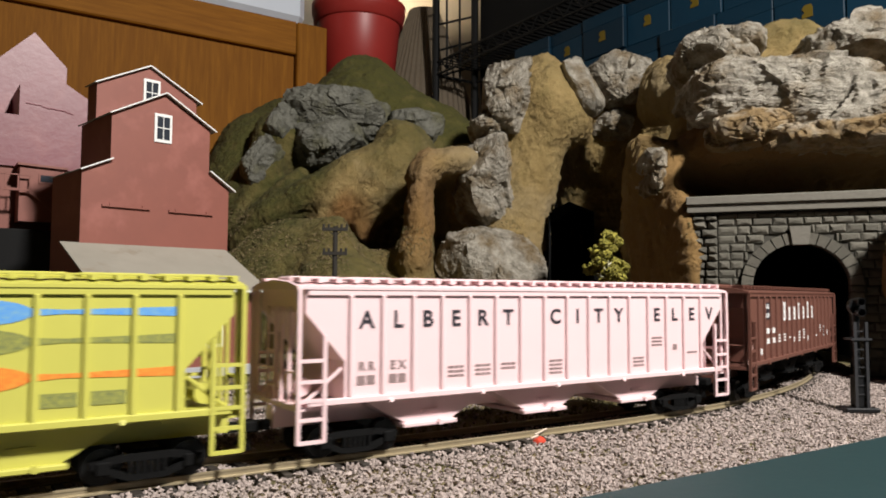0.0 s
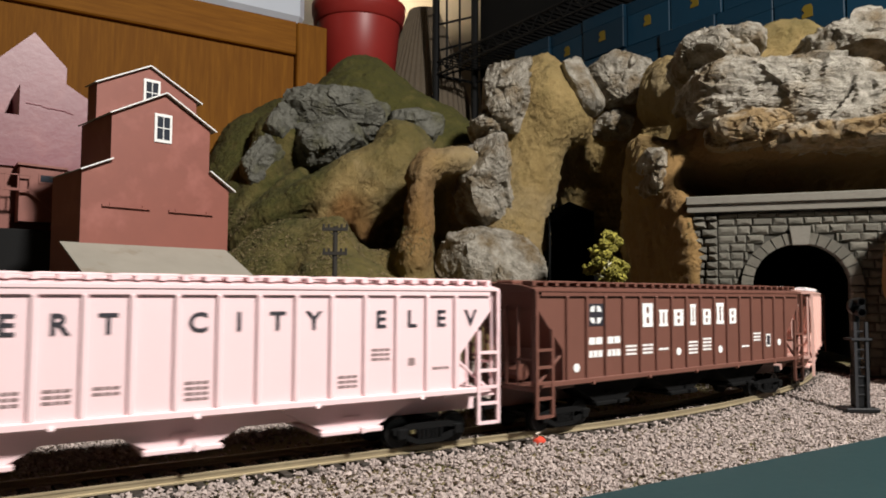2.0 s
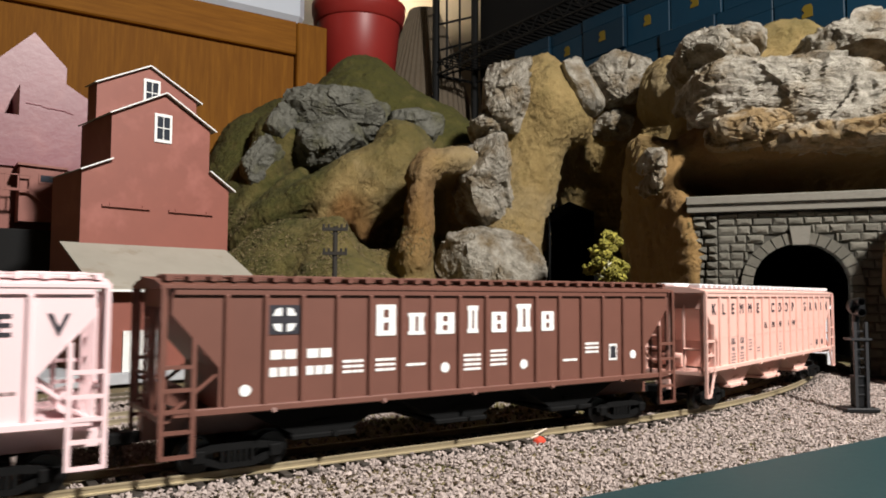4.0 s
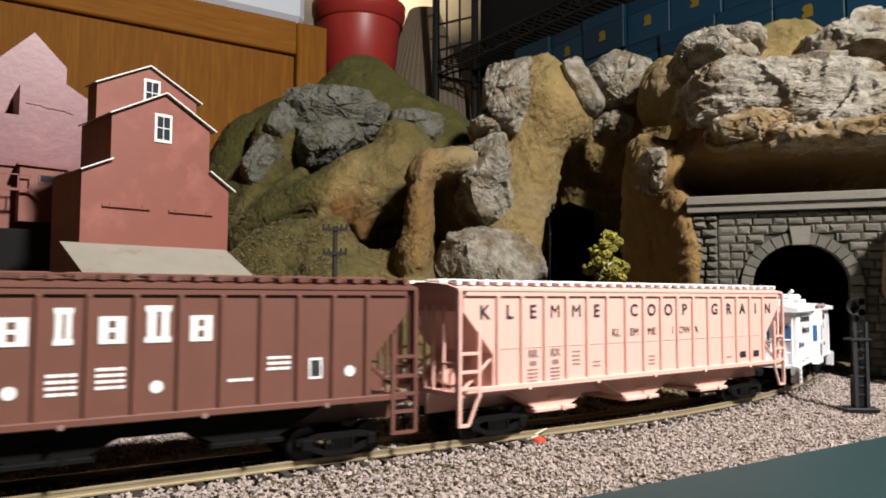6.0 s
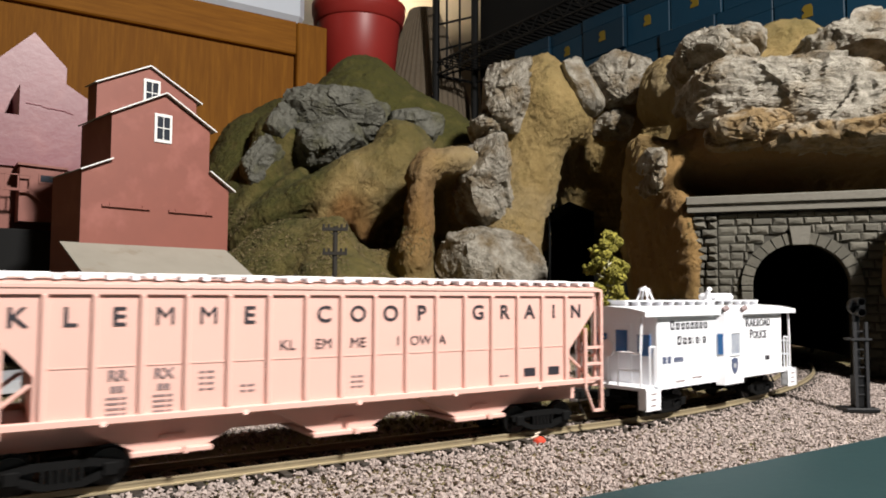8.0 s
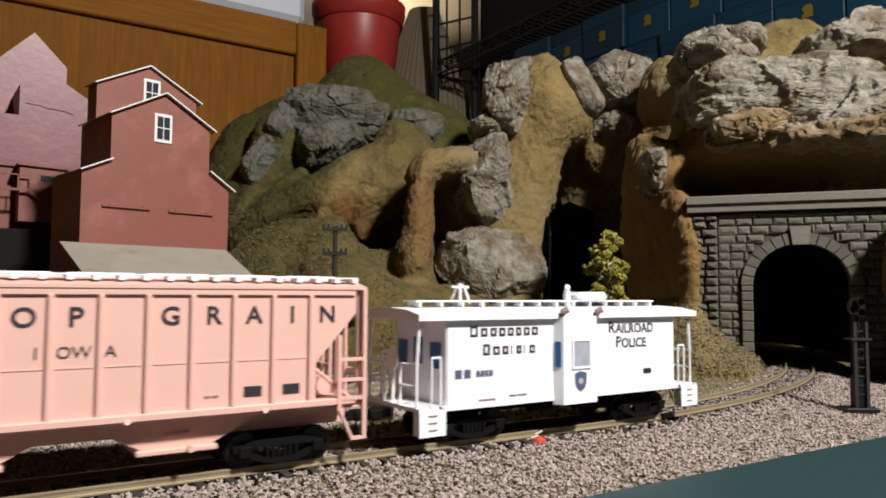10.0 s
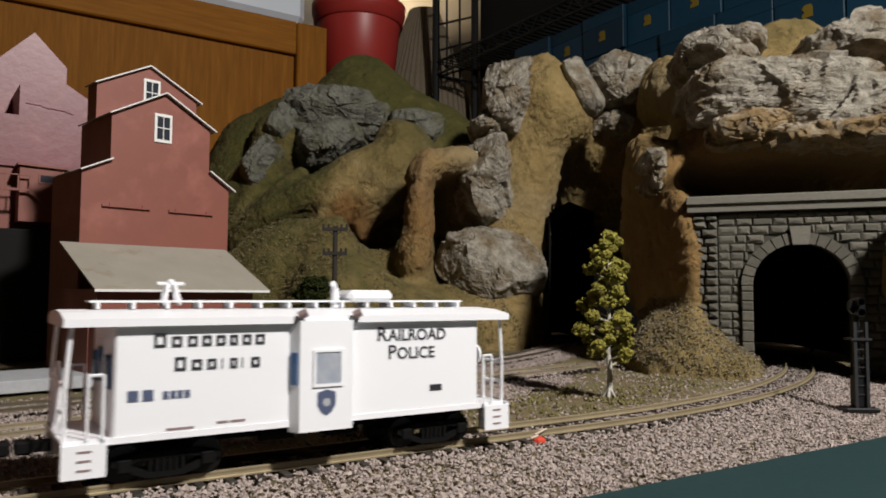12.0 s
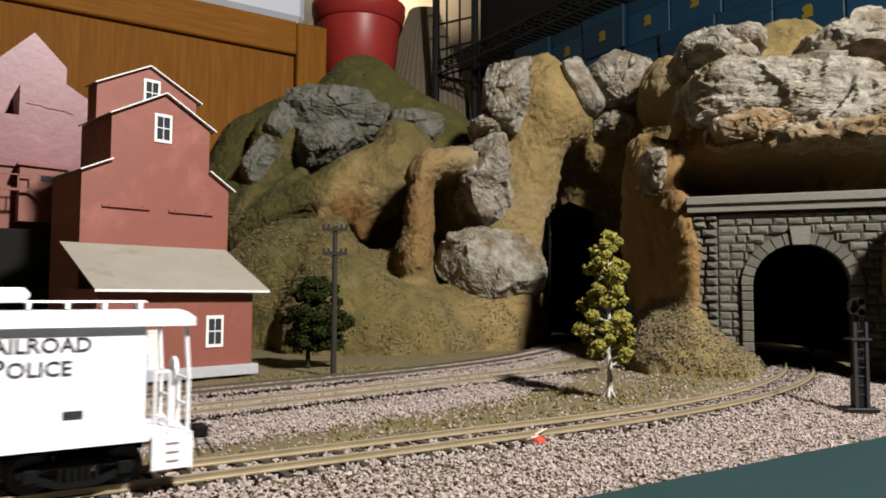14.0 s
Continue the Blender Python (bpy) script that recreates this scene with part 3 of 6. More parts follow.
def mountain():
    h = 0.0040
    lo, hi = np.array([0.10, -0.060, -0.016]), np.array([0.98, 0.98, 0.42])
    n = np.ceil((hi - lo) / h).astype(int)
    ax = [(lo[i] + h * np.arange(n[i])).astype(np.float32) for i in range(3)]
    p = np.stack(np.meshgrid(*ax, indexing="ij"), -1)
    k = np.float32(0.014)
    f = np.full(p.shape[:3], 1.0, np.float32)
    def near(e):
        """The part of the grid that an ellipsoid can reach."""
        r = float(max(e[1])) + 0.03
        a = np.clip(((e[0] - r - lo) / h).astype(int), 0, n)
        b = np.clip(((e[0] + r - lo) / h).astype(int) + 2, 0, n)
        return tuple(slice(i, j) for i, j in zip(a, b))

    for e in mounds:
        w = near(e)
        g = ellipsoid(p[w], e).astype(np.float32)
        b = np.maximum(k - np.abs(f[w] - g), 0) / k
        f[w] = np.minimum(f[w], g) - b * b * k * 0.25
    for e in hollows:
        w = near(e)
        g = -ellipsoid(p[w], e).astype(np.float32)
        b = np.maximum(k - np.abs(f[w] - g), 0) / k
        f[w] = np.maximum(f[w], g) + b * b * k * 0.25
    f = np.maximum(f, p[..., 1] - np.float32(0.843))
    f = np.maximum(f, -tunnel_field(p).astype(np.float32))
    v, q = surface_nets(f, lo, h)
    turf, wsum = np.zeros(len(v)), np.full(len(v), 1e-6)
    for e in mounds:
        w = np.exp(-np.maximum(ellipsoid(v, e), 0) / 0.006)
        turf += w * e[3]
        wsum += w
    turf /= wsum
    me = bpy.data.meshes.new("hill")
    me.from_pydata(v.tolist(), [], q.tolist())
    nor = np.zeros(len(v) * 3)
    me.vertices.foreach_get("normal", nor)
    nor = nor.reshape(-1, 3)
    amp = np.array([0.0040 * noise.fractal(Vector(c) * 22, 0.9, 2.1, 4) + 0.0010 * noise.noise(Vector(c) * 210) for c in v.tolist()])
    v = v + nor * amp[:, None]
    me.vertices.foreach_set("co", v.reshape(-1))
    at = me.attributes.new("turf", "FLOAT", "POINT")
    at.data.foreach_set("value", np.where(turf < 0, 1.3 * turf, turf + 0.2 * np.clip(nor[:, 2], 0, 1) * (turf > 0.08)))
    me.materials.append(M_EARTH)
    me.polygons.foreach_set("use_smooth", [True] * len(me.polygons))
    me.update()
    hill = new("mountain", me)
    sub = hill.modifiers.new("finer", "SUBSURF")
    sub.subdivision_type, sub.levels, sub.render_levels = "SIMPLE", 1, 1
    for size, depth, amount in ((0.016, 3, 0.0040), (0.0050, 3, 0.0030)):
        tex = bpy.data.textures.new("grit", "CLOUDS")
        tex.noise_scale, tex.noise_depth = size, depth
        dis = hill.modifiers.new("grit", "DISPLACE")
        dis.texture, dis.strength, dis.mid_level, dis.texture_coords = tex, amount, 0.5, "LOCAL"
    tagged(hill, "sculpted plaster mountain with tan earth and olive turf", "mountain", "", "structure")
    scatter(v, nor)
    return hill


def scatter(v, nor):
    """Grit and coarse turf glued over the lower slopes."""
    rng = np.random.default_rng(21)
    low = np.where((v[:, 2] < 0.15) & (nor[:, 2] > 0.12) & (v[:, 2] > -0.004))[0]
    for name, mat, n, s0, s1, label in (("slope_grit", M_CRUMB, 18000, 0.0003, 0.0011, "loose tan grit on the mountain slopes"),
                                        ("slope_turf", M_TUFT, 16000, 0.0004, 0.0012, "coarse olive turf crumbs on the slopes")):
        i = rng.choice(low, n)
        i = i[np.array([noise.noise(Vector(c) * 24) > -0.15 for c in v[i].tolist()])]
        p = v[i] + rng.normal(0, 0.002, (len(i), 3)) * (1 - np.abs(nor[i])) + nor[i] * 0.0004
        tagged(new(name, grain_mesh(name, p, rng.uniform(s0, s1, len(i)), mat, 7)), label, "scenery", "", "stuff")
    heap = np.where((v[:, 0] > 0.37) & (v[:, 1] < 0.22) & (v[:, 2] < 0.05) & (v[:, 2] > -0.006) & (nor[:, 2] > 0.1))[0]
    i = rng.choice(heap, 9000)
    p = v[i] + rng.normal(0, 0.002, (len(i), 3)) * (1 - np.abs(nor[i])) + nor[i] * 0.0003
    tagged(new("scree", grain_mesh("scree", p, rng.uniform(0.0003, 0.0008, len(i)), M_SCREE, 17)), "grey tan crushed scree heaped beside the portal", "scree", "", "stuff")


hill = mountain()


def rock(x, y, z, ra, rb, rc, tilt=0.0, mat=M_ROCK, seed=0, rough=1.0, strata=0.0, sub=5, square=2.6, yaw=0.0):
    """A craggy plaster casting let into the mountain: a squarish block, chipped at three scales, pitted and layered."""
    bm = bmesh.new()
    bmesh.ops.create_icosphere(bm, subdivisions=sub, radius=1.0)
    off = Vector((seed * 3.1, seed * 1.7, seed * 5.3))
    turn = Matrix.Rotation(-FACING + radians(yaw), 3, "Z") @ Matrix.Rotation(radians(tilt), 3, "Y")
    rng = random.Random(seed)
    planes = []
    for i in range(16 if square < 4 else 0):
        n = Vector((rng.gauss(0, 1), rng.gauss(0, 1), rng.gauss(0, 1))).normalized()
        planes.append((n, rng.uniform(0.84, 1.0)))

    def chip(s):
        """Broken faces: each cell leans its own way."""
        c = noise.voronoi(s)[1][0]
        return (s - c).dot(Vector((math.sin(c.x * 9.1), math.sin(c.y * 7.3), math.sin(c.z * 8.7))))

    for v in bm.verts:
        u = v.co.normalized()
        k = (abs(u.x) ** square + abs(u.y) ** square + abs(u.z) ** square) ** (-1 / square)
        for n, d in planes:
            c = u.dot(n)
            if c > 0.4:
                k = min(k, d / c)
        q = Vector((u.x * ra, u.y * rb, u.z * rc)) * k
        s = q + off
        w = s + 0.006 * Vector((noise.noise(s * 45), noise.noise(s * 45 + off), 0))
        lift = 0.0036 * chip(w * 30) + 0.0016 * chip(w * 85) + 0.0009 * chip(w * 190) + 0.0030 * noise.noise(s * 40)
        pit = noise.noise(w * 75 + off)
        lift -= 0.011 * max(0.0, pit - 0.40)
        if strata:
            layer = w.z * 120 + 1.3 * noise.noise(w * 22) + 0.25 * w.x * 60
            lift += strata * (0.0024 * noise.noise(Vector((w.x * 9, w.y * 9, layer))) + 0.0009 * (layer % 1.0 - 0.5))
        q += u * (lift * rough)
        v.co = turn @ q
    ob = part("rock_outcrop", bm, mat, hill, "slate grey cast plaster rock" if mat == M_ROCK_DARK else "ochre stained crumbling plaster ledge" if mat == M_ROCK_OCHRE else "pale grey craggy cast plaster rock")
    ob.location = (x, y, z)
    return ob


rock(0.4118, 0.6775, 0.2901, 0.0697, 0.06, 0.0303, 3, M_ROCK_DARK, 1, 1, 0.8, 6, 3.2, 0)
rock(0.4015, 0.6758, 0.242, 0.0555, 0.065, 0.033, -4, M_ROCK_DARK, 2, 1, 0.6, 6, 3, 0)
rock(0.4594, 0.6709, 0.2801, 0.0325, 0.05, 0.0309, 0, M_ROCK_DARK, 3, 0.9, 0.3, 5, 3, 0)
rock(0.5119, 0.631, 0.2725, 0.0361, 0.05, 0.0308, 8, M_ROCK_DARK, 4, 0.8, 0.2, 5, 3.4, 0)
rock(0.3207, 0.6953, 0.2104, 0.024, 0.05, 0.0407, 24, M_ROCK_DARK, 8, 0.9, 0.3, 5, 3, 0)
rock(0.3569, 0.7094, 0.2651, 0.0211, 0.05, 0.0339, 25, M_ROCK_DARK, 21, 0.9, 0.3, 5, 3, 0)
rock(0.5071, 0.4245, 0.2696, 0.0279, 0.05, 0.0393, 8, M_ROCK, 5, 1.25, 0, 6, 3, 0)
rock(0.4928, 0.4364, 0.2361, 0.0241, 0.04, 0.0152, -18, M_ROCK, 22, 1.2, 0, 5, 3, 0)
rock(0.4876, 0.4441, 0.1773, 0.0324, 0.055, 0.052, 6, M_ROCK, 6, 1.2, 0, 6, 3.4, 0)
rock(0.4804, 0.4203, 0.0773, 0.0587, 0.06, 0.0428, 30, M_ROCK, 7, 0.7, 0, 6, 3, 0)
rock(0.5884, 0.4, 0.2837, 0.0196, 0.05, 0.0366, -28, M_ROCK, 9, 0.5, 0, 5, 3, 0)
rock(0.6656, 0.4078, 0.3028, 0.0415, 0.055, 0.0332, 8, M_ROCK, 10, 1.3, 0, 6, 3, 0)
rock(0.6517, 0.4088, 0.2502, 0.0246, 0.045, 0.0178, -12, M_ROCK, 11, 1.2, 0, 5, 3, 0)
rock(0.5586, 0.2057, 0.2581, 0.0289, 0.06, 0.0258, 24, M_ROCK, 12, 1.1, 0, 6, 2.6, 0)
rock(0.5962, 0.2034, 0.279, 0.0244, 0.05, 0.018, 0, M_ROCK, 13, 1, 0, 5, 2.6, 0)
rock(0.574, 0.1836, 0.2584, 0.0173, 0.035, 0.0183, 20, M_ROCK, 23, 1.3, 0, 5, 2.8, 0)
rock(0.6485, 0.1163, 0.2615, 0.0486, 0.06, 0.0258, -4, M_ROCK, 14, 1.2, 0.25, 6, 3, 0)
rock(0.622, 0.1401, 0.2564, 0.014, 0.04, 0.016, 10, M_ROCK, 24, 1.2, 0, 5, 3, 0)
rock(0.5183, 0.1075, 0.1939, 0.0648, 0.06, 0.0268, 3, M_ROCK, 15, 1, 1, 6, 4.2, -21)
rock(0.5119, 0.1562, 0.2067, 0.0323, 0.05, 0.0203, 14, M_ROCK, 16, 1, 0.7, 6, 3, -10)
rock(0.5376, 0.0527, 0.1778, 0.0607, 0.055, 0.0218, -1, M_ROCK, 17, 1, 1, 6, 4.2, -21)
rock(0.4487, 0.1725, 0.1434, 0.008, 0.03, 0.0186, 8, M_ROCK, 18, 1.2, 0, 5, 3, 0)
rock(0.4885, 0.1124, 0.1647, 0.0303, 0.055, 0.0126, -4, M_ROCK_OCHRE, 19, 1.1, 0.3, 6, 4, -21)
rock(0.5118, 0.0618, 0.1561, 0.0478, 0.055, 0.0088, 0, M_ROCK_OCHRE, 20, 1.1, 0.3, 6, 4, -21)


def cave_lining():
    """An added near-black shell in the rear cave, along the rear track; its colour is the cave's shade."""
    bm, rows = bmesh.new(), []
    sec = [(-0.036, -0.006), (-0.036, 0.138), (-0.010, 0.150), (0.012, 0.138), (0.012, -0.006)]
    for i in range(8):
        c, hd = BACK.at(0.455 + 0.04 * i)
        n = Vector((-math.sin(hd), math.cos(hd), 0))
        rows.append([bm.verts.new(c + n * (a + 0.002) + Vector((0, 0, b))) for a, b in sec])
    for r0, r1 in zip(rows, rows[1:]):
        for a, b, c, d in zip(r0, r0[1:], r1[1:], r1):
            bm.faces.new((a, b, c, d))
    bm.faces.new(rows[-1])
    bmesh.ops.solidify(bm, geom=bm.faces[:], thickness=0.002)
    part("cave_lining", bm, M_DARK, hill, "added near-black shell holding the cave's shade")


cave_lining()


# ---------------------------------------------------------------- grain elevator
LEAN = 12.0


def elevator():
    e = thing("grain_elevator", "barn red model grain elevator with white trimmed windows", "building", pose(0.1639, 0.2649, -0.004, 0, 0, LEAN))
    part("shed", a_box(-0.1003, 0.0, 0.0, 0.056, 0.0045, 0.0550, bevel=0.0004), M_BARN, e)
    part("platform", a_box(-0.165, 0.0030, -0.0040, 0.056, 0.0, 0.0066, bevel=0.0003), M_CONCRETE, e, "pale grey concrete loading platform")
    bm = prism(bmesh.new(), [(-0.0075, 0.0552), (0.0525, 0.0845), (0.0525, 0.0833), (-0.0075, 0.0540)], "x", -0.1045, 0.0078)
    part("shed_roof", bm, M_ROOF, e, "weathered grey sloping roof")
    part("roof_edge", a_box(-0.1045, 0.0078, -0.0082, -0.0074, 0.0534, 0.0548), M_WHITE_TRIM, e)
    y0, y1 = 0.052, 0.106
    bm = prism(bmesh.new(), [(-0.0930, 0.004), (0.0092, 0.004), (0.0092, 0.1290), (-0.0066, 0.1390), (-0.0066, 0.1700), (-0.0402, 0.1892), (-0.0755, 0.1700), (-0.0755, 0.1390), (-0.0930, 0.1310)], "y", y0, y1)
    part("tower", bm, M_BARN, e)
    bm = prism(bmesh.new(), [(-0.0722, 0.165), (0.0010, 0.165), (0.0010, 0.1985), (-0.0358, 0.2172), (-0.0722, 0.1985)], "y", 0.089, 0.1055)
    part("cupola", bm, M_BARN, e)

    def roof(xa, za, xb, zb, ya, yb):
        dx, dz = xb - xa, zb - za
        n = Vector((-dz, dx)).normalized() * 0.0008 * (1 if dx > 0 else -1)
        q = [(xa, za), (xb, zb), (xb + n.x, zb + n.y), (xa + n.x, za + n.y)]
        r = part("roof_slope", prism(bmesh.new(), q, "y", ya, yb), M_ROOF, e)
        part("roof_trim", prism(bmesh.new(), q, "y", ya - 0.0010, ya - 0.00005), M_WHITE_TRIM, r, "white roof edge trim")
    roof(-0.0402, 0.1895, -0.0775, 0.1693, 0.0495, 0.107)
    roof(-0.0402, 0.1895, -0.0030, 0.1682, 0.0495, 0.107)
    roof(-0.0745, 0.1398, -0.0945, 0.1302, 0.0495, 0.107)
    roof(-0.0070, 0.1394, 0.0130, 0.1265, 0.0495, 0.107)
    roof(-0.0358, 0.2176, -0.0740, 0.1978, 0.0870, 0.1065)
    roof(-0.0358, 0.2176, 0.0045, 0.1968, 0.0870, 0.1065)

    def window(x0, x1, z0, z1, y):
        w = part("window", a_box(x0 - 0.0012, x1 + 0.0012, y - 0.0010, y + 0.0004, z0 - 0.0016, z1 + 0.0014, bevel=0.0002), M_WHITE_TRIM, e, "white framed sash window")
        mx, mz = (x0 + x1) / 2, (z0 + z1) / 2
        for a, b in ((x0 + 0.0006, mx - 0.0003), (mx + 0.0003, x1 - 0.0006)):
            for c, d in ((z0 + 0.0006, mz - 0.0003), (mz + 0.0005, z1 - 0.0006)):
                part("pane", a_box(a, b, y - 0.0012, y - 0.0008, c, d), M_PANE, w)
        return w
    window(-0.0462, -0.0362, 0.1570, 0.1738, y0)
    window(-0.0388, -0.0288, 0.1900, 0.2070, 0.089)
    window(-0.0322, -0.0225, 0.0200, 0.0372, 0.0)
    for x0, x1, z in ((-0.0802, -0.0488, 0.1093), (-0.0358, -0.0031, 0.1090)):
        rail = part("door_track", box(a_box(x0, x1, y0 - 0.0014, y0 - 0.0002, z - 0.0006, z + 0.0007), x0, x1, y0 - 0.0018, y0 - 0.0012, z - 0.0009, z - 0.0004), M_BARN, e, "dark red sliding door rail")
        for x in (x0 + 0.005, x1 - 0.005):
            part("bracket", a_box(x - 0.0006, x + 0.0006, y0 - 0.0020, y0, z - 0.0010, z + 0.0012), M_BARN, rail)
    door = part("freight_door", a_box(-0.0840, -0.0633, -0.0012, 0.0004, 0.0068, 0.0290), M_WHITE_TRIM, e, "pale sliding freight door")
    bm = bmesh.new()
    for x0, x1, z0, z1 in ((-0.0633, -0.0620, 0.0066, 0.0306), (-0.0853, -0.0840, 0.0066, 0.0306), (-0.0840, -0.0633, 0.0290, 0.0306)):
        box(bm, x0, x1, -0.0016, 0.0004, z0, z1)
    part("door_frame", bm, M_WHITE_TRIM, door)
    part("side_door", a_box(-0.1011, -0.1001, 0.010, 0.026, 0.0066, 0.045), M_BARN, e)
    return e


elevator()


def second_elevator():
    """An annex house further back, gable end on, glossy under the lamp."""
    e = thing("grain_elevator", "glossy dark red model elevator annex with stepped gables", "building", pose(0.0557, 0.4841, 0.0, 0, 0, 3.4))
    part("tower", prism(bmesh.new(), [(-0.080, 0.1530), (0.0340, 0.1530), (0.0340, 0.2167), (-0.0029, 0.2385), (-0.0195, 0.2225), (-0.0195, 0.1960), (-0.080, 0.1960)], "y", 0.0, 0.070), M_BARN_GLOSS, e)
    part("cupola", prism(bmesh.new(), [(-0.0310, 0.18), (0.0230, 0.18), (0.0230, 0.2557), (-0.0043, 0.2835), (-0.0310, 0.2550)], "y", 0.049, 0.090), M_BARN_GLOSS, e)
    part("base", a_box(-0.080, 0.0300, 0.003, 0.068, 0.0992, 0.1535), M_BARN, e)
    shed = part("shed", a_box(-0.0195, 0.0128, -0.020, 0.003, 0.1060, 0.1505), M_BARN, e)
    part("shed_roof", prism(bmesh.new(), [(-0.0215, 0.1512), (0.0150, 0.1502), (0.0150, 0.1520), (-0.0215, 0.1530)], "y", -0.023, 0.001), M_BARN, e, "dark red shed roof")
    part("vent_frame", a_box(-0.0060, 0.0125, -0.0212, -0.0201, 0.1375, 0.1455), M_BARN, shed)
    part("vent", a_box(-0.0048, 0.0115, -0.0216, -0.0211, 0.1388, 0.1442), M_PANE, shed)
    part("stair_rail", prism(bmesh.new(), [(-0.0330, 0.1298), (-0.0126, 0.1298), (0.0114, 0.1060), (0.0114, 0.1085), (-0.0120, 0.1318), (-0.0330, 0.1318)], "y", -0.026, -0.0245), M_BARN, e, "dark red stair rail")
    bm = bmesh.new()
    for x in (-0.030, -0.021, -0.0125):
        box(bm, x - 0.0005, x + 0.0005, -0.026, -0.0248, 0.1310, 0.1430)
    box(bm, -0.0330, -0.0120, -0.026, -0.0248, 0.1422, 0.1432)
    part("porch_railing", bm, M_BARN, e)
    # moulding flash along the face
    bm = bmesh.new()
    for z, x0 in ((0.2070, -0.015),):
        for i in range(6):
            x = x0 + 0.006 * i
            rod(bm, (x, -0.0002, z - 0.0007 * i), (x + 0.0062, -0.0002, z - 0.0007 * (i + 1) + 0.0008 * math.sin(i * 2.1)), 0.0004, 5)
    part("glue_bead", bm, M_BARN_GLOSS, e, "raised bead of glue")
    # plain black block, added to fill the space under the annex
    riser = tagged(part("display_riser", a_box(-0.13, 0.055, -0.03, 0.09, -0.012, 0.0990, bevel=0.001), M_DARK, m=pose(0.0557, 0.4841, 0.0, 0, 0, 3.4)), "plain black block under the annex", "riser")
    return e


second_elevator()


# ---------------------------------------------------------------- tunnel portal
def rubble(x0, x1, z0, z1, proud):
    """One rough-faced stone: a chipped pillow face on square sides."""
    bm = bmesh.new()
    j = lambda a: random.uniform(-a, a)
    back = [bm.verts.new((x, 0.003, z)) for x, z in ((x0, z0), (x1, z0), (x1, z1), (x0, z1))]
    rim = [bm.verts.new((v.co.x, 0.0004, v.co.z)) for v in back]
    d = min(x1 - x0, z1 - z0) * 0.24
    cx, cz = (x0 + x1) / 2, (z0 + z1) / 2
    face = [bm.verts.new((v.co.x + math.copysign(d, cx - v.co.x) + j(d * 0.5), -proud * random.uniform(0.6, 1.0), v.co.z + math.copysign(d, cz - v.co.z) + j(d * 0.5))) for v in back]
    mid = bm.verts.new((cx + j((x1 - x0) * 0.3), -proud * random.uniform(0.8, 1.4), cz + j((z1 - z0) * 0.2)))
    for i in range(4):
        k = (i + 1) % 4
        bm.faces.new((back[i], back[k], rim[k], rim[i]))
        bm.faces.new((rim[i], rim[k], face[k], face[i]))
        bm.faces.new((face[i], face[k], mid))
    bmesh.ops.recalc_face_normals(bm, faces=bm.faces)
    return bm


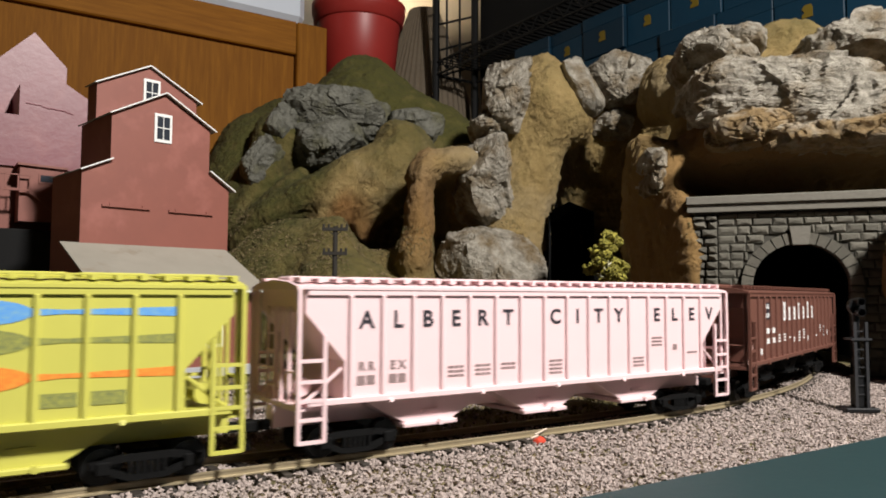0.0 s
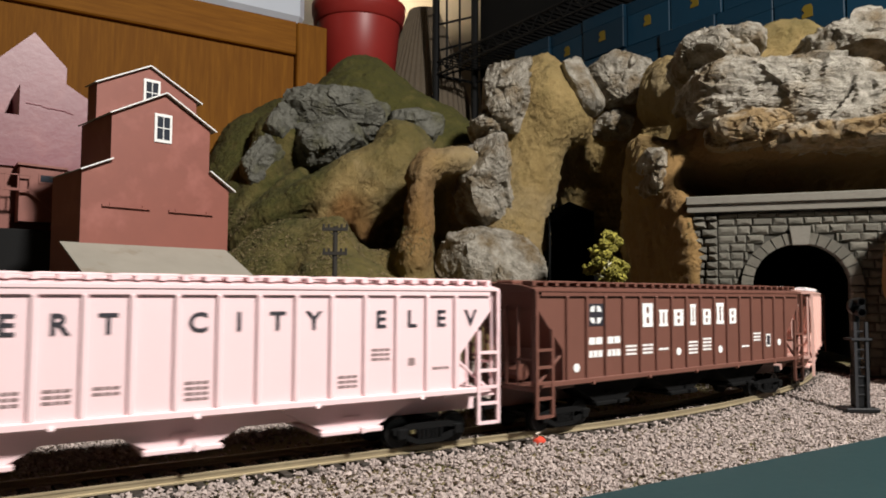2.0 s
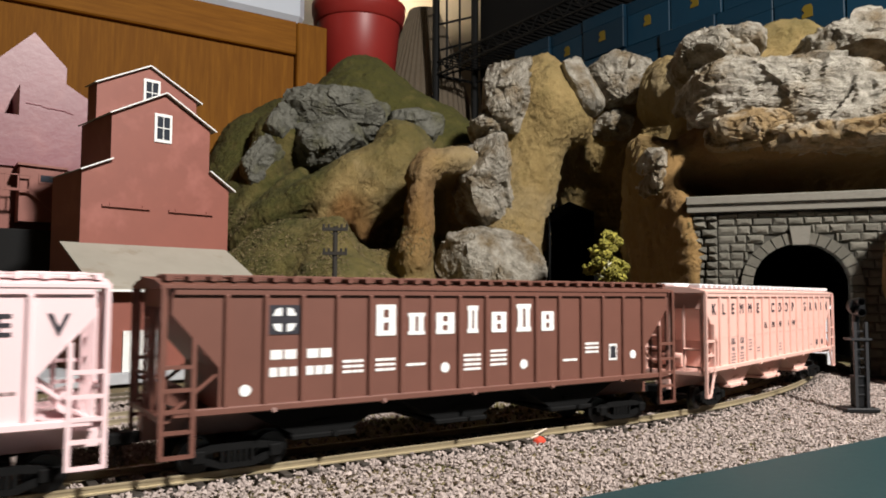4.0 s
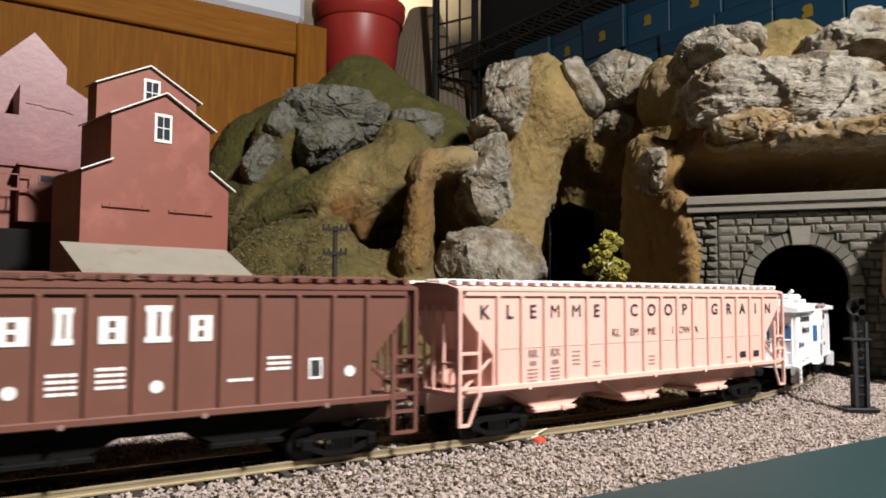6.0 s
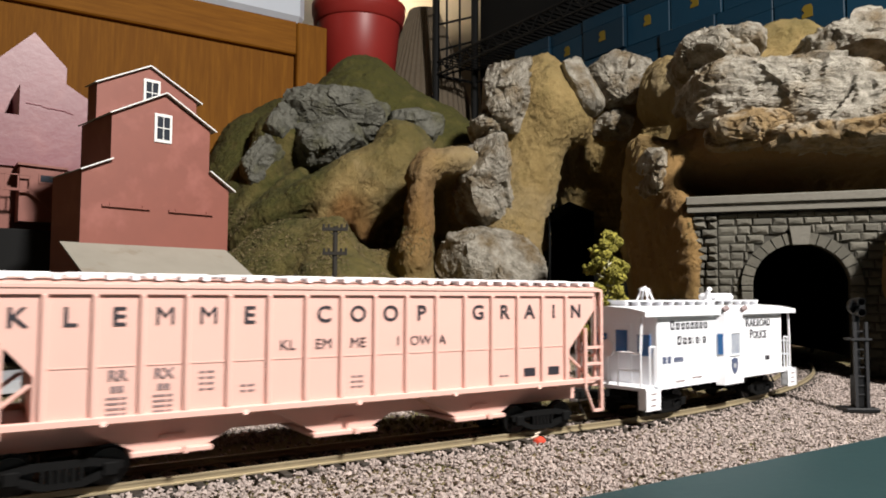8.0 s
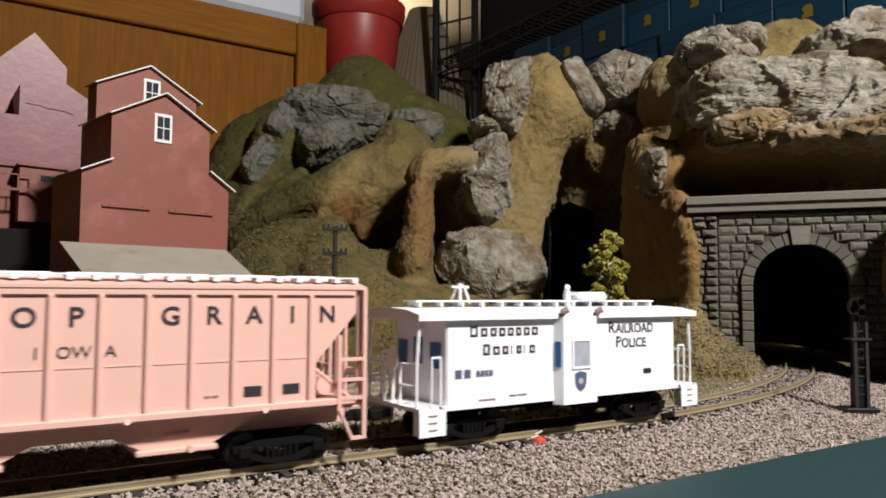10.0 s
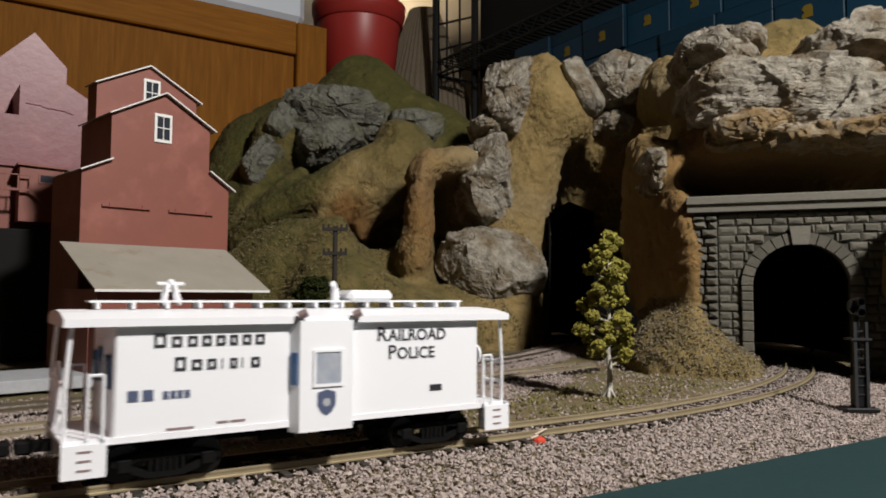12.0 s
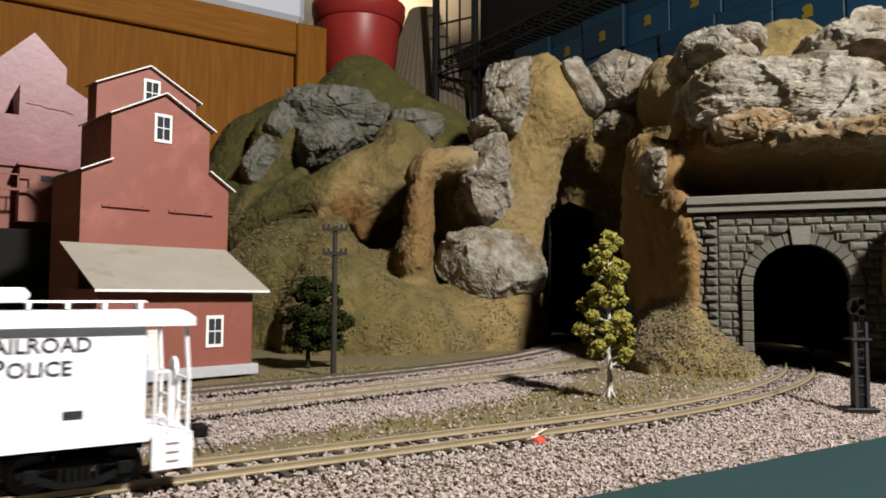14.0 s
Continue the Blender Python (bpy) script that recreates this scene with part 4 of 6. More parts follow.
def portal():
    h = 54.0
    q = Vector((0.476, 0.0679, -0.004))
    m = Matrix.Translation(q) @ Matrix.Rotation(radians(-h), 4, "Z")      # local x to the right along the face, y into the hill
    p = thing("tunnel_portal", "grey cut stone tunnel portal with arched dark mouth", "tunnel portal", m)
    w, spring, top, left, right = 0.0300, 0.060, 0.0885, -0.0700, 0.075
    # backing wall with the mouth cut through
    arch = [(w * math.cos(a), spring + (top - spring) * math.sin(a)) for a in np.linspace(0, math.pi, 25)]
    outline = [(left, 0), (-w, 0)] + arch[::-1] + [(w, 0), (right, 0), (right, 0.118), (left, 0.118)]
    part("wall", prism(bmesh.new(), outline, "y", 0.0015, 0.012), M_MORTAR, p, "dark mortared backing wall")
    # arch ring
    ring = 0.0075
    for side_x in (-1, 1):
        z = 0.001
        while z < spring - 0.002:
            hh = random.uniform(0.0058, 0.0078)
            part("stone", a_box(min(side_x * w, side_x * (w + ring)), max(side_x * w, side_x * (w + ring)), -0.0040, 0.004, z, min(z + hh, spring) - 0.0004, bevel=0.0006), M_STONE, p)
            z += hh
    k = 15
    for i in range(k):
        if i == k // 2:
            continue
        a0, a1 = math.pi * i / k + 0.012, math.pi * (i + 1) / k - 0.012
        e = lambda a, d: ((w + d) * math.cos(a), spring + (top - spring + d) * math.sin(a))
        part("stone", prism(bmesh.new(), [e(a0, 0), e(a0, ring), e(a1, ring), e(a1, 0)], "y", -0.0040, 0.004), M_STONE, p)
    part("keystone", prism(bmesh.new(), [(-0.0048, top - 0.001), (0.0048, top - 0.001), (0.0066, top + 0.0115), (-0.0066, top + 0.0115)], "y", -0.0060, 0.004), M_COPING, p, "smooth grey keystone")
    # pilaster at the outer end, proud of the face
    for x0, x1, proud in ((left + 0.001, -0.0525, 0.0035),):
        z = 0.001
        while z < 0.109:
            hh = random.uniform(0.0052, 0.0066)
            s = random.uniform(0.35, 0.65)
            c = x0 + (x1 - x0) * s
            for a, b in ((x0, c - 0.0003), (c + 0.0003, x1)):
                part("stone", rubble(a, b, z, min(z + hh, 0.109) - 0.0004, proud + random.uniform(0, 0.0012)), M_STONE, p)
            z += hh
    # coursed wall stones
    z = 0.001
    while z < 0.110:
        hh = random.uniform(0.0050, 0.0064)
        z1 = min(z + hh, 0.1105)
        for x0, x1 in ((-0.0520, right),):
            x = x0
            while x < x1:
                ww = random.uniform(0.0070, 0.0135)
                a, b = x, min(x + ww, x1)
                for lo, hi in clip_mouth(a, b, z, z1, w + ring, spring, top - spring + ring):
                    if hi - lo > 0.002:
                        part("stone", rubble(lo + 0.0003, hi - 0.0003, z, z1 - 0.0004, random.uniform(0.0004, 0.0011)), M_STONE, p)
                x += ww
        z = z1 + 0.0001
    cop = part("coping", box(a_box(left - 0.003, right, -0.0065, 0.012, 0.1165, 0.1225, bevel=0.0006), left - 0.002, right, -0.0045, 0.012, 0.1115, 0.1163), M_COPING, p, "grey moulded stone coping")
    # bore shell, added near-black so the tunnel's shade lies in its colour
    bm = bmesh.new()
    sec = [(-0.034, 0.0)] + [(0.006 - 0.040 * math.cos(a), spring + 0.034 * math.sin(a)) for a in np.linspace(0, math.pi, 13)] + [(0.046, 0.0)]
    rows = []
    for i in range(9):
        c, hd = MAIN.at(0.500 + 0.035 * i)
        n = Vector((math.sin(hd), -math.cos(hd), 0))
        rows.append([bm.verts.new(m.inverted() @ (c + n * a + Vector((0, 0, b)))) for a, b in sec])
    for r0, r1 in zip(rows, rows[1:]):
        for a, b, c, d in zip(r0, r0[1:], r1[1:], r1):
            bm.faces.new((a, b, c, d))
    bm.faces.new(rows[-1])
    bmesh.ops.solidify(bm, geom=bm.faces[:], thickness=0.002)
    part("tunnel_lining", bm, M_DARK, p, "added near-black shell holding the tunnel's shade")
    return p


def clip_mouth(a, b, z0, z1, w, spring, rise):
    """The stretches of a stone course from a to b that lie outside the arch and its ring."""
    zc = z0
    if zc <= spring:
        half = w
    elif zc < spring + rise:
        half = w * math.sqrt(1 - ((zc - spring) / rise) ** 2)
    else:
        return [(a, b)]
    out = []
    if a < -half:
        out.append((a, min(b, -half)))
    if b > half:
        out.append((max(a, half), b))
    return out


portal()


# ---------------------------------------------------------------- trees, pole, signal

def foam_mesh(name, mat, centres, seed):
    rng = np.random.default_rng(seed)
    pts, sizes = [], []
    for (x, y, z, r, n) in centres:
        d = rng.normal(0, 1, (n, 3))
        d = d / np.linalg.norm(d, axis=1)[:, None] * rng.uniform(0.45, 1.05, (n, 1)) * np.array([1, 1, 0.75])
        pts.append(np.array((x, y, z)) + d * r)
        sizes.append(rng.uniform(0.0006, 0.0014, n))
    return grain_mesh(name, np.concatenate(pts), np.concatenate(sizes), mat, seed, 0.9)


def birch():
    t = thing("tree", "yellow green foam model tree with white trunk", "tree", pose(0.2878, 0.063, -0.005))
    bm = bmesh.new()
    pts = [Vector((0.0004 * math.sin(i * 1.3), 0.0004 * math.cos(i * 1.9), 0.0075 * i)) for i in range(12)]
    for i, (a, b) in enumerate(zip(pts, pts[1:])):
        rod(bm, a, b, 0.0017 * (1 - i / 13), 8, 0.0017 * (1 - (i + 1) / 13))
    for k in range(5):
        a = k * 1.257
        rod(bm, (0.0035 * math.cos(a), 0.0035 * math.sin(a), 0), (0, 0, 0.006), 0.0007, 5, 0.0010)
    part("trunk", bm, M_TRUNK, t, "pale birch trunk")
    rng = random.Random(4)
    cs = []
    for k in range(52):
        z = 0.019 + 0.064 * (k / 51) ** 0.9
        u = (z - 0.019) / 0.064
        reach = (0.0135 * (1 - u ** 1.6) ** 0.7 + 0.002) * rng.uniform(0.35, 1.1)
        a = k * 2.4 + rng.uniform(-0.4, 0.4)
        p = Vector((reach * math.cos(a), reach * math.sin(a), z + rng.uniform(-0.001, 0.004)))
        part("branch", rod(bmesh.new(), (0, 0, z - 0.003), p, 0.0006, 5, 0.0003), M_TWIG, t)
        cs.append((p.x, p.y, p.z, rng.uniform(0.0026, 0.0055) * (1 - 0.25 * u), 130))
    crown = part("crown", foam_mesh("crown", M_LEAF, cs, 8), None, t, "clumps of yellow green foam leaves")
    return t


birch()


def bush():
    t = thing("tree", "dark green bushy foam tree beside the pole", "tree", pose(0.217, 0.296, -0.005))
    bm = rod(bmesh.new(), (0, 0, 0), (0, 0, 0.034), 0.002, 8, 0.001)
    for k in range(6):
        rod(bm, (0, 0, 0.012), (0.012 * math.cos(k), 0.012 * math.sin(k), 0.034), 0.0007, 5, 0.0003)
    part("trunk", bm, M_WOODPOLE, t)
    rng = random.Random(9)
    cs = []
    for k in range(80):
        a, u = rng.uniform(0, 6.28), rng.uniform(0, 1)
        r = 0.0265 * math.sin(math.pi * (0.22 + 0.70 * u)) * rng.uniform(0.25, 1.08)
        cs.append((0.006 + 1.1 * r * math.cos(a), r * math.sin(a), 0.014 + 0.050 * u * (1 - 8 * max(0.0, r * math.cos(a))), rng.uniform(0.004, 0.0075), 130))
    part("crown", foam_mesh("crown", M_BUSH, cs, 12), None, t, "dense dark green foam foliage")


bush()


def telegraph_pole():
    t = thing("telegraph_pole", "dark brown telegraph pole with two crossarms", "utility pole", pose(0.2073, 0.2307, -0.005))
    part("pole", rod(bmesh.new(), (0, 0, 0), (0, 0, 0.0985), 0.0020, 10, 0.0016), M_WOODPOLE, t)
    for z, half in ((0.0965, 0.0085), (0.0805, 0.0080)):
        m = pose(0, 0, z, 0, 0, -30)
        arm = part("crossarm", a_box(-half, half, -0.0022, -0.0002, -0.0011, 0.0011), M_WOODPOLE, t, m=m)
        for x in (-0.9, -0.5, 0.5, 0.9):
            part("insulator", rod(bmesh.new(), (half * x, -0.0009, 0.0007), (half * x, -0.0009, 0.0034), 0.0009, 6), M_WOODPOLE, arm)
        bm = rod(bmesh.new(), (half * 0.55, -0.0009, -0.0005), (0, -0.0012, -0.0050), 0.0004, 5)
        rod(bm, (-half * 0.55, -0.0009, -0.0005), (0, -0.0012, -0.0050), 0.0004, 5)
        part("brace", bm, M_WOODPOLE, arm)


telegraph_pole()


def signal():
    t = thing("railway_signal", "black dwarf mast signal with grey ladder beside the portal", "signal", pose(0.3550, -0.0310, -0.0052, 0, 0, -33))
    part("base", a_box(-0.0085, 0.0075, -0.0050, 0.0050, 0.0, 0.0022, bevel=0.0005), M_SIGNAL, t)
    part("relay_case", a_box(-0.0024, 0.0024, -0.0022, 0.0030, 0.0022, 0.0170, bevel=0.0004), M_SIGNAL, t)
    bm = bmesh.new()
    for x in (-0.0027, 0.0027):
        box(bm, x - 0.0007, x + 0.0007, -0.0036, -0.0024, 0.0022, 0.0420)
    for i in range(8):
        box(bm, -0.0027, 0.0027, -0.0027, -0.0028, 0.008 + 0.0042 * i, 0.0086 + 0.0042 * i)
    part("ladder", bm, M_SIGNAL_GREY, t, "grey metal ladder frame")
    part("mast", rod(bmesh.new(), (0, 0.0005, 0.002), (0, 0.0005, 0.050), 0.0016, 10), M_SIGNAL, t)
    part("platform", a_box(-0.0048, 0.0048, -0.0042, 0.0030, 0.0335, 0.0345), M_SIGNAL_GREY, t)
    bm = rod(bmesh.new(), (0, -0.001, 0.0492), (0, 0.0016, 0.0492), 0.0038, 18)
    head = part("signal_head", bm, M_SIGNAL, t)
    for z in (0.0465, 0.0515):
        b2 = bmesh.new()
        bmesh.ops.create_cone(b2, cap_ends=False, segments=14, radius1=0.0019, radius2=0.0019, depth=0.004, matrix=Matrix.Translation((0, -0.003, z)) @ Matrix.Rotation(radians(90), 4, "X"))
        bmesh.ops.solidify(b2, geom=b2.faces[:], thickness=0.0002)
        part("lamp_hood", b2, M_SIGNAL, head)


signal()


def ground_clutter():
    """Tufts round the tree, loose turf by the tracks, a few twigs."""
    rng = np.random.default_rng(31)
    pts, size = [], []
    for cx, cy, r, n in ((0.288, 0.060, 0.016, 260), (0.262, 0.092, 0.020, 180), (0.330, 0.075, 0.020, 150), (0.150, 0.045, 0.030, 160), (0.225, 0.050, 0.035, 220),
                         (0.375, 0.095, 0.022, 200), (0.200, 0.235, 0.030, 260), (0.250, 0.262, 0.030, 240), (0.17, 0.245, 0.02, 120), (0.41, 0.115, 0.02, 160)):
        a, q = rng.uniform(0, 6.283, n), r * np.sqrt(rng.uniform(0, 1, n))
        x, y = cx + q * np.cos(a), cy + q * np.sin(a)
        pts.append(np.stack([x, y, ground_height(x, y) + 0.0005], -1))
        size.append(rng.uniform(0.0004, 0.0013, n))
    me = grain_mesh("ground_tuft", np.concatenate(pts), np.concatenate(size), M_TUFT, 33, 1.2)
    tagged(new("ground_tuft", me), "olive turf crumbs round the tree foot", "grass", "", "stuff")


ground_clutter()


def red_scrap():
    t = thing("red_track_scrap", "small red plastic scrap with pale pin beside rail", "debris", pose(0.1720, -0.0155, -0.0042, 0, 0, 10))
    bm = bmesh.new()
    bmesh.ops.create_icosphere(bm, subdivisions=2, radius=1.0)
    for v in bm.verts:
        v.co = Vector((v.co.x * 0.0028, v.co.y * 0.0018, 0.0018 + v.co.z * 0.0017)) * (1 + 0.18 * noise.noise(v.co * 2.3))
    part("cap", bm, M_REDFOAM, t)
    part("pin", rod(rod(bmesh.new(), (-0.0035, 0.0012, 0.0030), (0.0015, 0.0020, 0.0032), 0.0004, 5), (0.001, 0.003, 0.0035), (0.010, 0.0050, 0.0042), 0.0004, 5), M_BRASS, t)


red_scrap()


# ---------------------------------------------------------------- the room behind the layout
def oak_cabinet():
    c = thing("oak_cabinet", "honey oak cabinet with framed panel doors", "cabinet", pose(0, 0.86, -1.0))
    part("carcass", a_box(-0.75, 0.4807, 0.025, 0.42, 0.0, 1.477), M_OAK, c)
    for x0, x1 in ((-0.15, 0.4807), (-0.785, -0.154)):
        d = part("door", a_box(x0 + 0.052, x1 - 0.052, 0.010, 0.024, 0.60, 1.425), M_OAK, c, "recessed oak panel door")
        part("top_rail", a_box(x0, x1 - 0.051, 0.0, 0.024, 1.4245, 1.4765, bevel=0.002), M_OAK_RAIL, d)
        part("stile", a_box(x1 - 0.0505, x1, -0.001, 0.024, 0.55, 1.4765, bevel=0.002), M_OAK, d)
        part("stile", a_box(x0, x0 + 0.0505, -0.001, 0.024, 0.55, 1.424, bevel=0.002), M_OAK, d)
        part("bottom_rail", a_box(x0 + 0.051, x1 - 0.051, 0.0, 0.024, 0.55, 0.60, bevel=0.002), M_OAK_RAIL, d)


oak_cabinet()


def lathe(profile, n=40):
    bm, rows = bmesh.new(), []
    for r, z in profile:
        rows.append([bm.verts.new((r * math.cos(2 * math.pi * i / n), r * math.sin(2 * math.pi * i / n), z)) for i in range(n)])
    for p, q in zip(rows, rows[1:]):
        for i in range(n):
            bm.faces.new((p[i], p[(i + 1) % n], q[(i + 1) % n], q[i]))
    return bm


def red_bucket():
    t = thing("red_bucket", "red plastic bucket with rolled rim", "bucket", pose(0.572, 0.93, 0.33))
    part("pail", lathe([(0.0, 0.0), (0.054, 0.0), (0.073, 0.190), (0.0745, 0.2195), (0.0715, 0.2195), (0.052, 0.004), (0.0, 0.004)]), M_REDPOT, t, smooth=True)
    part("rim", lathe([(0.0735, 0.188), (0.0785, 0.190), (0.0795, 0.203), (0.0815, 0.205), (0.0825, 0.222), (0.0780, 0.2245), (0.0730, 0.220)]), M_REDPOT, t, "rolled red rim", smooth=True)
    tagged(part("bucket_stand", a_box(0.49, 0.66, 0.86, 1.02, -1.0, 0.33), M_OAK), "plain oak stand beside cabinet", "stand")


red_bucket()


def floor_lamp():
    t = thing("floor_lamp", "floor lamp with pleated beige shade", "lamp", pose(1.19, 1.71, -1.0))
    bm, n = bmesh.new(), 96
    rows = []
    for r, z in ((0.150, 1.575), (0.140, 1.650), (0.045, 1.935)):
        rows.append([bm.verts.new(((r + (0.004 if i % 2 else 0)) * math.cos(6.2832 * i / n), (r + (0.004 if i % 2 else 0)) * math.sin(6.2832 * i / n), z)) for i in range(n)])
    for low, high in zip(rows, rows[1:]):
        for i in range(n):
            bm.faces.new((low[i], low[(i + 1) % n], high[(i + 1) % n], high[i]))
    part("shade", bm, M_SHADE, t, "pleated beige cloth shade")
    part("stem", rod(bmesh.new(), (0, 0, 0.0), (0, 0, 1.66), 0.008, 10), M_WIRE, t)
    part("foot", lathe([(0, 0.0), (0.13, 0.0), (0.12, 0.02), (0.02, 0.03), (0, 0.03)]), M_WIRE, t)


floor_lamp()


def tub():
    t = thing("storage_tub", "milky plastic storage tub on the oak cabinet", "storage box", pose(0.36, 0.93, 0.478))
    part("bin", a_box(-0.10, 0.09, -0.06, 0.14, 0.0, 0.11, bevel=0.012), M_CLEARTUB, t)
    part("rim", a_box(-0.108, 0.098, -0.068, 0.148, 0.100, 0.112, bevel=0.003), M_CLEARTUB, t)


tub()


def wire_rack():
    """Shelving along the east side: black posts, wire shelves, a lattice end."""
    t = thing("wire_shelving", "black wire shelving unit stacked with boxes", "shelf", pose(0, 0, -1.0))
    x0, x1, y0, y1 = 1.10, 1.235, 0.12, 1.50
    for x in (x0, x1):
        for y in (y0, y1):
            part("post", rod(bmesh.new(), (x, y, 0), (x, y, 2.3), 0.0105, 12), M_WIRE, t)
    for z in (1.28, 1.70, 2.02):
        bm = bmesh.new()
        for x in (x0, x1):
            rod(bm, (x, y0, z), (x, y1, z), 0.004, 6)
            rod(bm, (x, y0, z - 0.035), (x, y1, z - 0.035), 0.004, 6)
        for i in range(70):
            y = y0 + (y1 - y0) * i / 69
            rod(bm, (x0, y, z), (x1, y, z), 0.002, 5)
        for i in range(47):
            ya, yb = y0 + (y1 - y0) * i / 47, y0 + (y1 - y0) * (i + 1) / 47
            rod(bm, (x0, ya, z - 0.035 * (i % 2)), (x0, yb, z - 0.035 * ((i + 1) % 2)), 0.0025, 5)
        for y in (y0, y1):
            rod(bm, (x0, y, z - 0.035), (x1, y, z - 0.035), 0.004, 6)
        part("wire_shelf", bm, M_WIRE, t)
    bm = bmesh.new()
    for i in range(6):
        za = 1.66 + 0.075 * i
        rod(bm, (x0, y1 + 0.006, za), (x1, y1 + 0.006, za + 0.055), 0.0035, 5)
    for x in (x0 + 0.045, x0 + 0.09):
        rod(bm, (x, y1 + 0.010, 1.66), (x - 0.004, y1 + 0.010, 2.2), 0.0035, 5)
    part("end_lattice", bm, M_WIRE, t)
    # black sheet added behind the rack, in place of the shade between its shelves
    part("back_panel", a_box(x1 + 0.012, x1 + 0.018, y0, y1 - 0.012, 0.0, 2.45), M_DARK, t, "added black sheet for the dark behind the boxes")
    part("top_board", a_box(x0 - 0.01, x1 + 0.01, y0, 1.30, 2.026, 2.036), M_WIRE, t)


wire_rack()


def blue_boxes():
    rng = random.Random(2)
    for row, z in enumerate((0.285, 0.375, 0.465, 0.555)):
        y = 0.14
        while y < 1.14:
            w = rng.uniform(0.105, 0.125)
            b = thing("cardboard_box", "blue cardboard model box with yellow mark on shelf", "box", pose(1.112 + rng.uniform(0, 0.010), y + w / 2, z, 0, 0, rng.uniform(-1.5, 1.5)), group="boxes on the shelf")
            part("carton", a_box(0, 0.11, -w / 2 + 0.0015, w / 2 - 0.0015, 0, 0.0885, bevel=0.0012), M_BLUEBOX, b)
            part("lid", a_box(-0.001, 0.111, -w / 2 + 0.0008, w / 2 - 0.0008, 0.062, 0.0892, bevel=0.001), M_BLUEBOX, b)
            part("mark", prism(bmesh.new(), [(-0.009, 0.028), (0.009, 0.028), (0.009, 0.034), (0.004, 0.037), (0.009, 0.043), (0.005, 0.049), (-0.006, 0.049), (-0.009, 0.043)], "x", -0.0016, -0.0008), M_YLOGO, b)
            y += w


blue_boxes()


# ---------------------------------------------------------------- rolling stock
HALF = 0.097
RIBS = [-0.080 + 0.16 * i / 15 for i in range(16)]


def panel(i):
    """The middle of the side panel between two ribs; 0 and 16 are the end panels."""
    return (RIBS[i - 1] + RIBS[i]) / 2 if 0 < i < 16 else (-0.0862 if i == 0 else 0.0862)


def wheelset_mesh():
    bm = bmesh.new()
    for s in (-1, 1):
        rod(bm, (0, s * 0.0074, 0), (0, s * 0.0096, 0), 0.0047, 20)
        rod(bm, (0, s * 0.0071, 0), (0, s * 0.0076, 0), 0.0053, 20)
        rod(bm, (0, s * 0.0096, 0), (0, s * 0.0100, 0), 0.0017, 10)
        for k in range(4):
            a = k * math.pi / 2
            rod(bm, (0.003 * math.cos(a), s * 0.0095, 0.003 * math.sin(a)), (0.003 * math.cos(a), s * 0.0098, 0.003 * math.sin(a)), 0.0006, 6)
    rod(bm, (0, -0.011, 0), (0, 0.011, 0), 0.0009, 8)
    return mesh_of("wheelset", bm, M_WHEEL)


def frame_mesh():
    """A cast truck side: arched top bar, sagging bottom bar, spring nest and journal boxes."""
    bm = bmesh.new()
    y0, y1 = 0.0104, 0.0122
    prism(bm, [(-0.0135, 0.0062), (-0.0065, 0.0076), (0.0065, 0.0076), (0.0135, 0.0062), (0.0135, 0.0047), (0.0060, 0.0058), (-0.0060, 0.0058), (-0.0135, 0.0047)], "y", y0, y1)
    prism(bm, [(-0.0135, 0.0050), (-0.0100, 0.0050), (-0.0040, 0.0024), (0.0040, 0.0024), (0.0100, 0.0050), (0.0135, 0.0050), (0.0115, 0.0036), (0.0045, 0.0010), (-0.0045, 0.0010), (-0.0115, 0.0036)], "y", y0, y1)
    for x in (-0.0045, 0.0037):
        box(bm, x, x + 0.0008, y0, y1, 0.002, 0.006)
    for x in (-0.0024, -0.0008, 0.0008, 0.0024):
        rod(bm, (x, 0.0116, 0.0022), (x, 0.0116, 0.0058), 0.0007, 8)
    for x in (-0.0105, 0.0105):
        box(bm, x - 0.0017, x + 0.0017, 0.0104, 0.0130, 0.0030, 0.0064, bevel=0.0003)
    return mesh_of("side_frame", bm, M_BLACK)


WHEELS, FRAME = wheelset_mesh(), frame_mesh()
BOLSTER = mesh_of("truck", box(a_box(-0.003, 0.003, -0.0105, 0.0105, 0.0052, 0.0085), -0.0015, 0.0015, -0.002, 0.002, 0.0085, 0.012), M_BLACK)
rolling = []


def truck(car, x, axle=0.0105):
    t = part("truck", BOLSTER, None, car, "black plastic freight truck", m=pose(x, 0, 0))
    part("side_frame", FRAME, None, t)
    part("side_frame", FRAME, None, t, m=pose(0, 0, 0, 0, 0, 180))
    for a in (-axle, axle):
        w = part("wheelset", WHEELS, None, t, "blackened metal wheels", m=pose(a, 0, 0.0047))
        rolling.append((w, a))
    return t


def coupler(car, x, s):
    bm = a_box(min(x, x + s * 0.006), max(x, x + s * 0.006), -0.0016, 0.0016, 0.0085, 0.0112)
    box(bm, x + s * 0.0062 - 0.0022, x + s * 0.0062 + 0.0022, -0.0026, 0.0030, 0.0082, 0.0115, bevel=0.0005)
    rod(bm, (x + s * 0.0055, 0.001, 0.0085), (x + s * 0.0062, -0.001, 0.0028), 0.0003, 5)
    part("coupler", bm, M_BLACK, car, "dark knuckle coupler")


